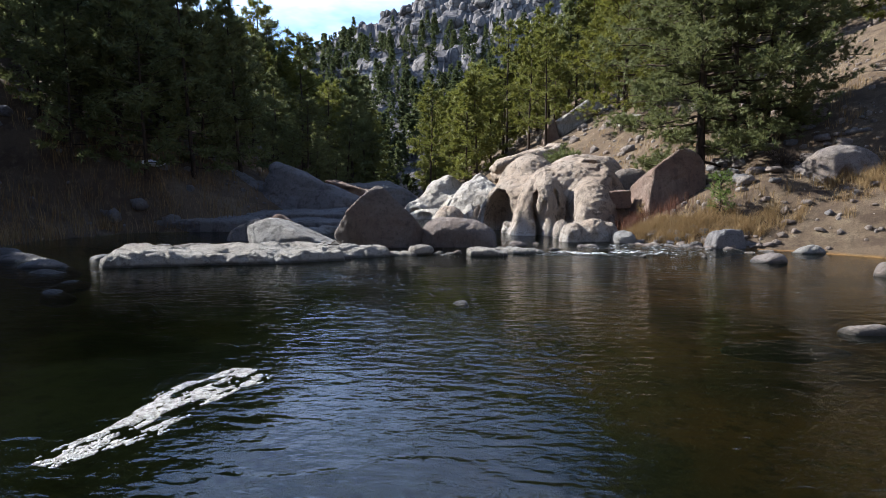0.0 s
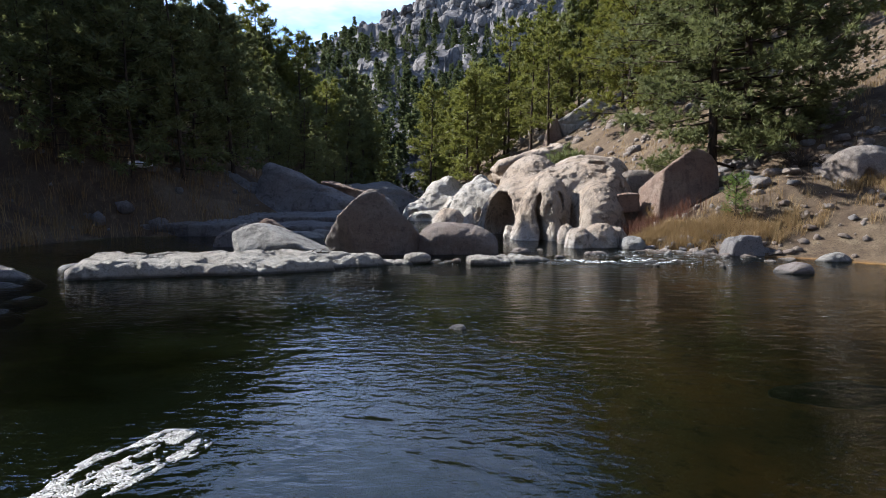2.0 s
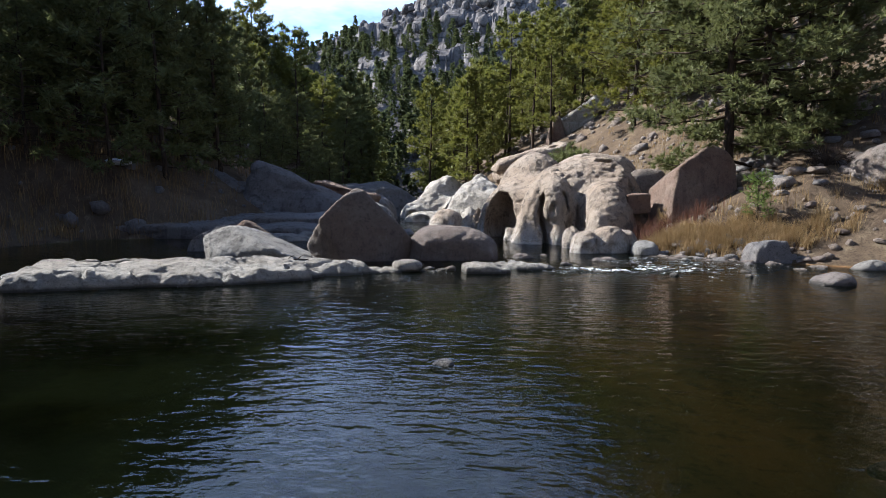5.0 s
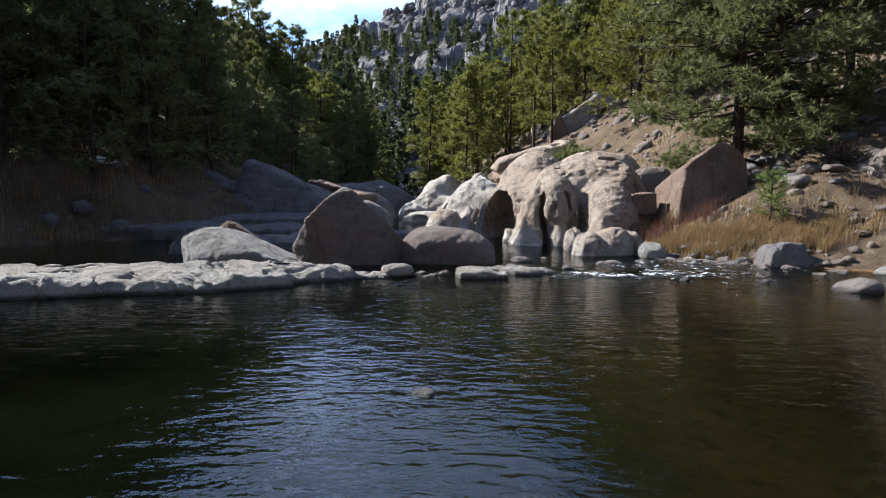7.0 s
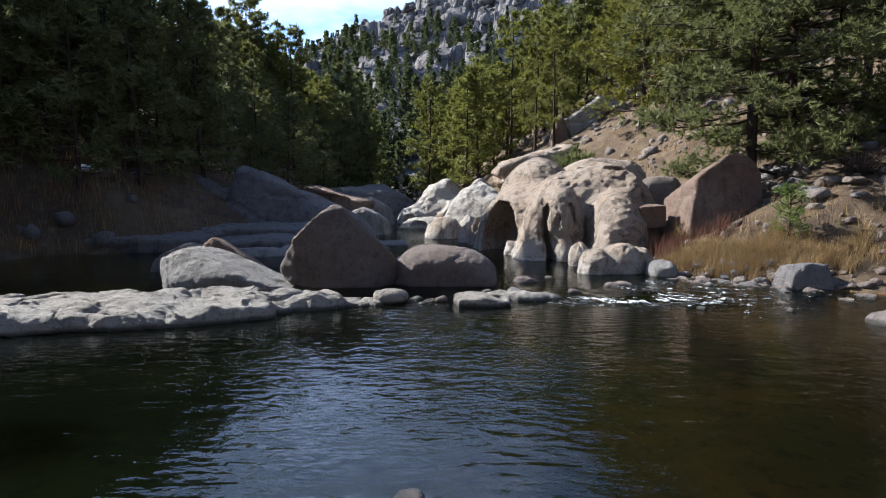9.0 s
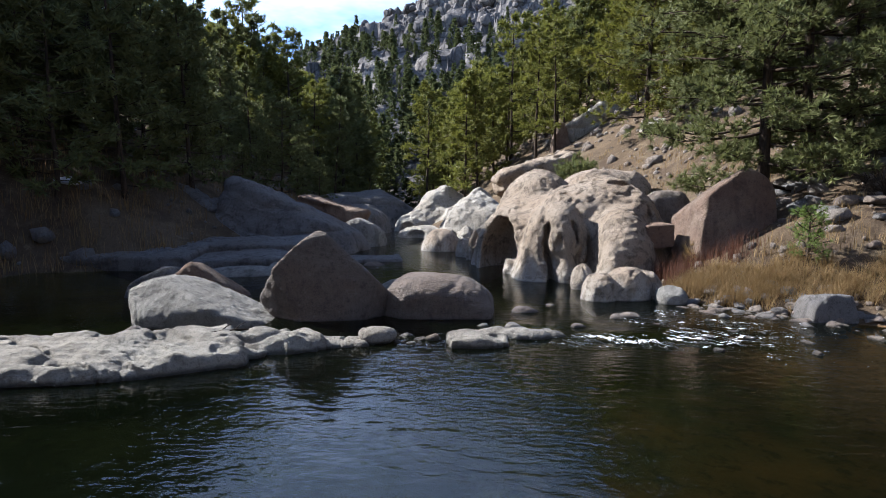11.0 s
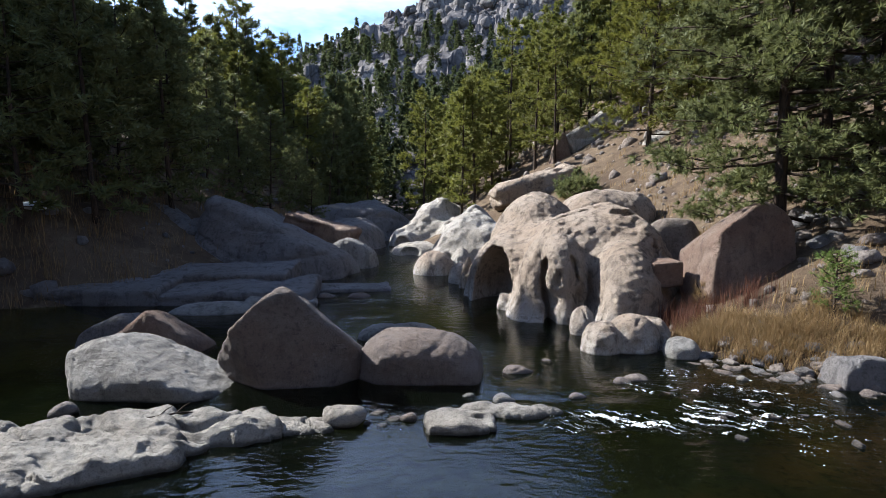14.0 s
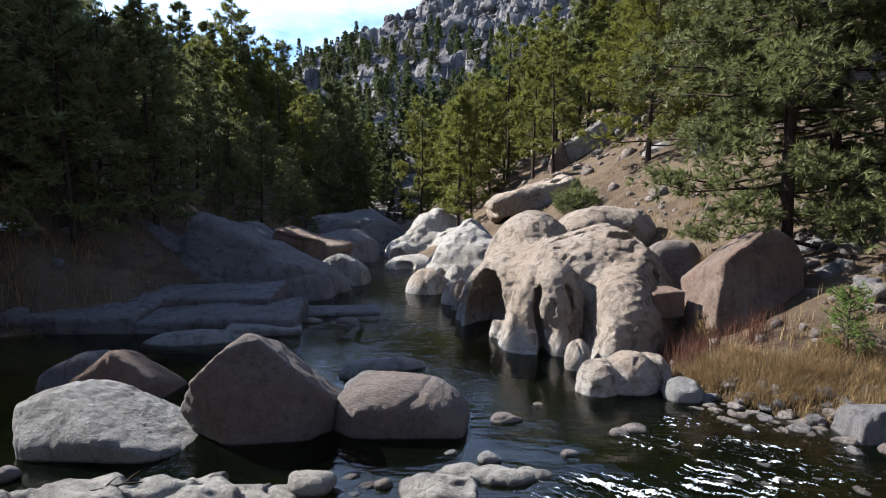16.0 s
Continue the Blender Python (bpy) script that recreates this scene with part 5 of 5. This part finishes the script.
def bush(name, label, x, y, r, h, count, needle, material, seed):
    """A low evergreen bush: short stems and tufts through a lumpy dome."""
    rng = np.random.default_rng(seed)
    z = float(ground_height(np.array([x]), np.array([y]))[0])
    root = new(name)
    root.location = (x, y, z - 0.05)
    d = rng.normal(size=(count, 3))
    d[:, 2] = np.abs(d[:, 2])
    d /= np.linalg.norm(d, axis=1, keepdims=True)
    lump = 0.75 + 0.35 * value_noise(d * 2.4, seed)
    w = d * np.array([r, r, h]) * (lump * rng.uniform(0.45, 1.0, count) ** 0.5)[:, None]
    stems = [tube(np.stack([[0, 0, 0], 0.5 * q + [0, 0, 0.1 * h], q]), np.array([0.03, 0.018, 0.006]), 4) for q in w[:: max(1, count // 26)]]
    tagged(part("stems", mesh_of("stems", *joined(stems), M_BARK), root), kind="stuff")
    part("foliage", mesh_of("foliage", *tufts(rng, w, d, *needle), material, False), root)
    return tagged(root, label, "bush")


bush("juniper_bush", "dense dark green juniper bush on the rocky bank", 7.6, 43.0, 1.9, 2.0, 420, (12, 0.32, 0.03), M_NEEDLE_DARK, 61)
bush("pine_shrub", "small yellow-green pine shrub between rocks", 4.2, 38.0, 0.9, 1.7, 170, (12, 0.28, 0.026), M_SAPLING, 62)
bush("pine_shrub", "tiny yellowish shrub growing on the outcrop", 4.6, 31.6, 0.35, 3.0, 40, (10, 0.2, 0.02), M_SAPLING, 63)
bush("bare_shrub", "twiggy leafless shrub on the shaded slope", 12.4, 23.0, 0.9, 0.9, 120, (8, 0.26, 0.006), M_BARK, 64)
bush("bare_shrub", "straw-coloured leafless shrub against the red boulder", 7.45, 23.7, 0.45, 0.85, 150, (9, 0.22, 0.005), M_GRASS, 65)
bush("bare_shrub", "straw-coloured leafless shrub on the bank above the outcrop", 8.9, 27.6, 0.7, 0.7, 150, (9, 0.24, 0.006), M_GRASS, 66)
sap = pine(71, 1.5, 0.12, 0.55, 22, 4, 2, (14, 0.15, 0.008), M_SAPLING, 0.5, 0.0, trunk=0.03, name="pine_sapling", detail=True)
plant(sap, 9.25, 21.1, 1.0, 0, "young bright green pine growing among the dry grass")


FOAM = ((4.1, 17.15, 1.1, 0.26, 1.0), (3.0, 17.45, 0.5, 0.22, 0.8), (5.1, 17.9, 0.6, 0.5, 0.8), (4.5, 18.9, 0.45, 0.28, 0.7), (6.3, 18.9, 0.6, 0.4, 0.6), (0.0, 16.75, 0.5, 0.2, 0.5),
        (6.4, 17.3, 0.9, 0.8, 0.45), (5.4, 19.9, 0.4, 0.3, 0.5), (7.2, 18.2, 0.9, 0.5, 0.4), (2.4, 17.0, 0.35, 0.16, 0.6))


def driftwood(x, y, z, length, turn, seed):
    """A thin bent dead branch with two side twigs."""
    rng = np.random.default_rng(seed)
    t = np.linspace(0, 1, 9)
    a = radians(turn)
    line = np.stack([x + length * t * math.cos(a), y + length * t * math.sin(a), z + 0.07 * np.sin(3.1 * t)], 1) + rng.normal(0, 0.02, (9, 3))
    root = new("driftwood", mesh_of("driftwood", *tube(line, 0.024 * (1 - 0.7 * t), 6), M_BARK))
    for q in (3, 5):
        tip = line[q] + [0.25 * math.cos(a + 0.7), 0.25 * math.sin(a + 0.7), 0.08]
        part("twig", mesh_of("twig", *tube(np.stack([line[q], 0.5 * (line[q] + tip) + [0, 0, 0.02], tip]), np.array([0.012, 0.009, 0.005]), 5), M_BARK), root)
    tagged(root, "thin dark dead branch lying on the rock bar", "driftwood")


driftwood(-4.3, 16.05, 0.27, 1.25, 28, 3)


def white_water():
    """Broken water of the rapid: a lace of raised crests and streaks drawn out down the current."""
    step = 0.022
    x, y = np.meshgrid(np.arange(-1.0, 9.0, step), np.arange(15.8, 20.8, step))
    p = np.stack([x, y, 0 * x], -1).reshape(-1, 3)
    amount = sum(w * np.exp(-(((x - cx) / (1.25 * sx)) ** 2) - ((y - cy) / (1.25 * sy)) ** 2) for cx, cy, sx, sy, w in FOAM).ravel()
    flow = p @ np.array([[0.5, 1.5, 0], [1.1, 2.6, 0], [0, 0, 1.0]])
    flow = flow + 0.5 * np.stack([fbm(p * 1.7, 2, 94), fbm(p * 1.7, 2, 95), 0 * p[:, 0]], -1)
    lace = 1 - 4.2 * np.abs(fbm(flow * 2.4, 3, 92, 0.65)) + 0.45 * fbm(p * 14, 2, 93)
    keep = lace * 0.75 + np.minimum(amount, 1.0) * 0.64 > 1.0
    z = 0.05 * np.clip((p[:, 1] - 17) / 1.5, 0, 1) + 0.012 + 0.05 * np.clip(lace, 0, 1) * np.minimum(amount, 1) + 0.03 * fbm(p * 9, 2, 96)
    verts = p + np.stack([0 * z, 0 * z, z], -1) + np.random.default_rng(91).normal(0, 0.004, p.shape)
    n = x.shape[1]
    i = (np.arange(x.shape[0] - 1)[:, None] * n + np.arange(n - 1)[None]).ravel()
    quads = np.stack([i, i + 1, i + 1 + n, i + n], -1)[keep[i]]
    used, back = np.unique(quads, return_inverse=True)
    k = Nodes("foam")
    m = k.done(k.bsdf(k.mix(k.ramp(k.noise(26, 4, 0.7), 0.35, 0.65), (0.62, 0.64, 0.64), (0.2, 0.23, 0.24)), 0.35))
    ob = new("white_water", mesh_of("white_water", verts[used], back.reshape(-1, 4), m))
    tagged(ob, "white broken water of the small rapid", "rapid", kind="stuff")


white_water()
_k = Nodes("snow")
M_SNOW = _k.done(_k.bsdf(_k.mix(_k.noise(6, 4), (0.72, 0.75, 0.8), (0.5, 0.52, 0.56)), 0.7))
rock("snow_patch", "thin patch of old snow on the shaded bank",
     lambda p: ell(p, (-15.6, 28.6, float(ground_height(np.array([-15.6]), np.array([28.6]))[0])), (0.7, 0.4, 0.16), 5),
     (-15.6, 28.6, float(ground_height(np.array([-15.6]), np.array([28.6]))[0])), (0.9, 0.7, 0.4), 0.06, M_SNOW, 0.08, 2.0, 95, 0.02, "snow")


def litter(name, label, count, xr, yr, low, high, material, seed, ok):
    """Small stones strewn over the ground, too many to pick apart."""
    rng = np.random.default_rng(seed)
    bm = bmesh.new()
    bmesh.ops.create_icosphere(bm, subdivisions=1, radius=1.0)
    v0, f0 = np.array([v.co[:] for v in bm.verts]), np.array([[v.index for v in f.verts] for f in bm.faces])
    bm.free()
    x, y = rng.uniform(*xr, count), rng.uniform(*yr, count)
    z = ground_height(x, y)
    keep = ok(x, y, z)
    pieces = []
    for a, b, c in zip(x[keep], y[keep], z[keep]):
        r = low + (high - low) * rng.random() ** 3
        m = np.array(Euler(rng.uniform(-0.5, 0.5, 2).tolist() + [rng.uniform(0, 6.28)]).to_matrix())
        pieces.append(((v0 * rng.uniform(0.75, 1.2, (len(v0), 1)) * rng.uniform(0.6, 1.0, 3) * r) @ m.T + [a, b, c + 0.1 * r], f0))
    tagged(new(name, mesh_of(name, *joined(pieces), material, False)), label, "gravel", kind="stuff")


litter("gravel", "scattered grey gravel and stones on the sunlit bank", 1500, (5, 24), (18, 40), 0.025, 0.22, M_ROCK, 81, lambda x, y, z: (z > 0.02) & (z < 12))
rock("sunken_rock", "long dark rock just under the water", lambda p: ell(p, (4.0, 7.5, -0.2), (0.75, 0.16, 0.12), -4), (4.0, 7.5, -0.2), (1.0, 0.5, 0.35), 0.04, M_GREY, 0.05, 2.0, 96)
litter("gravel", "stones and broken rock on the upper slope", 700, (4, 40), (38, 75), 0.1, 0.7, M_ROCK, 83, lambda x, y, z: z > 2)
litter("gravel", "broken rock on the shaded bank", 600, (-30, -7), (24, 70), 0.1, 0.6, M_GREY, 84, lambda x, y, z: z > 0.2)


def riffle():
    """A ragged strip of tiny pale flecks that stands in for the sun's glint on the water."""
    rng = np.random.default_rng(97)
    n = 26000
    u, v = rng.uniform(-1.0, 1.05, n), rng.uniform(-0.34, 0.34, n)
    p = np.stack([u, v, 0 * u], 1)
    width = 0.23 * np.sqrt(np.clip(1.0 - (u / 1.06) ** 2, 0, 1)) * np.clip(0.95 + 0.35 * u, 0.4, 1.3)
    streak = fbm(p * np.array([2.2, 11.0, 1.0]), 3, 98, 0.55)
    keep = (np.abs(v + 0.05 * fbm(p * np.array([2.0, 0, 0]), 2, 99)) < width * (1.0 + 2.2 * streak)) & (fbm(p * np.array([9.0, 22.0, 1.0]), 2, 96) > -0.22)
    p = p[keep]
    a = math.atan2(5.7 - 4.05, -1.92 + 2.35)
    c, s = math.cos(a), math.sin(a)
    m = len(p)
    base = np.stack([-2.12 + p[:, 0] * c - p[:, 1] * s, 4.9 + p[:, 0] * s + p[:, 1] * c, rng.uniform(-0.001, 0.006, m)], 1)
    ball = np.array([(1, 0, 0), (-1, 0, 0), (0, 1, 0), (0, -1, 0), (0, 0, 1), (0, 0, -1)], float)
    tri = np.array([(0, 2, 4), (2, 1, 4), (1, 3, 4), (3, 0, 4), (2, 0, 5), (1, 2, 5), (3, 1, 5), (0, 3, 5)])
    r = rng.uniform(0.003, 0.008, (m, 1, 1))
    verts = base[:, None] + ball[None] * rng.uniform(0.6, 1.4, (m, 6, 1)) * r * np.array([1.5, 0.9, 0.6])
    faces = (np.arange(m) * 6)[:, None, None] + tri[None]
    # sun glitter painted as a pale base colour on the flecks
    k = Nodes("painted_sun_glint")
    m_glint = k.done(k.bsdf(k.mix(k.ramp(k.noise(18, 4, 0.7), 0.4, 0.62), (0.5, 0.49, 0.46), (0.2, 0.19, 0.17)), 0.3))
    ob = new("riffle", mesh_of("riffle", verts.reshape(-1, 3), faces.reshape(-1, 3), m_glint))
    tagged(ob, "ragged strip of pale flecks standing in for sun glint on the water", "riffle", kind="stuff")


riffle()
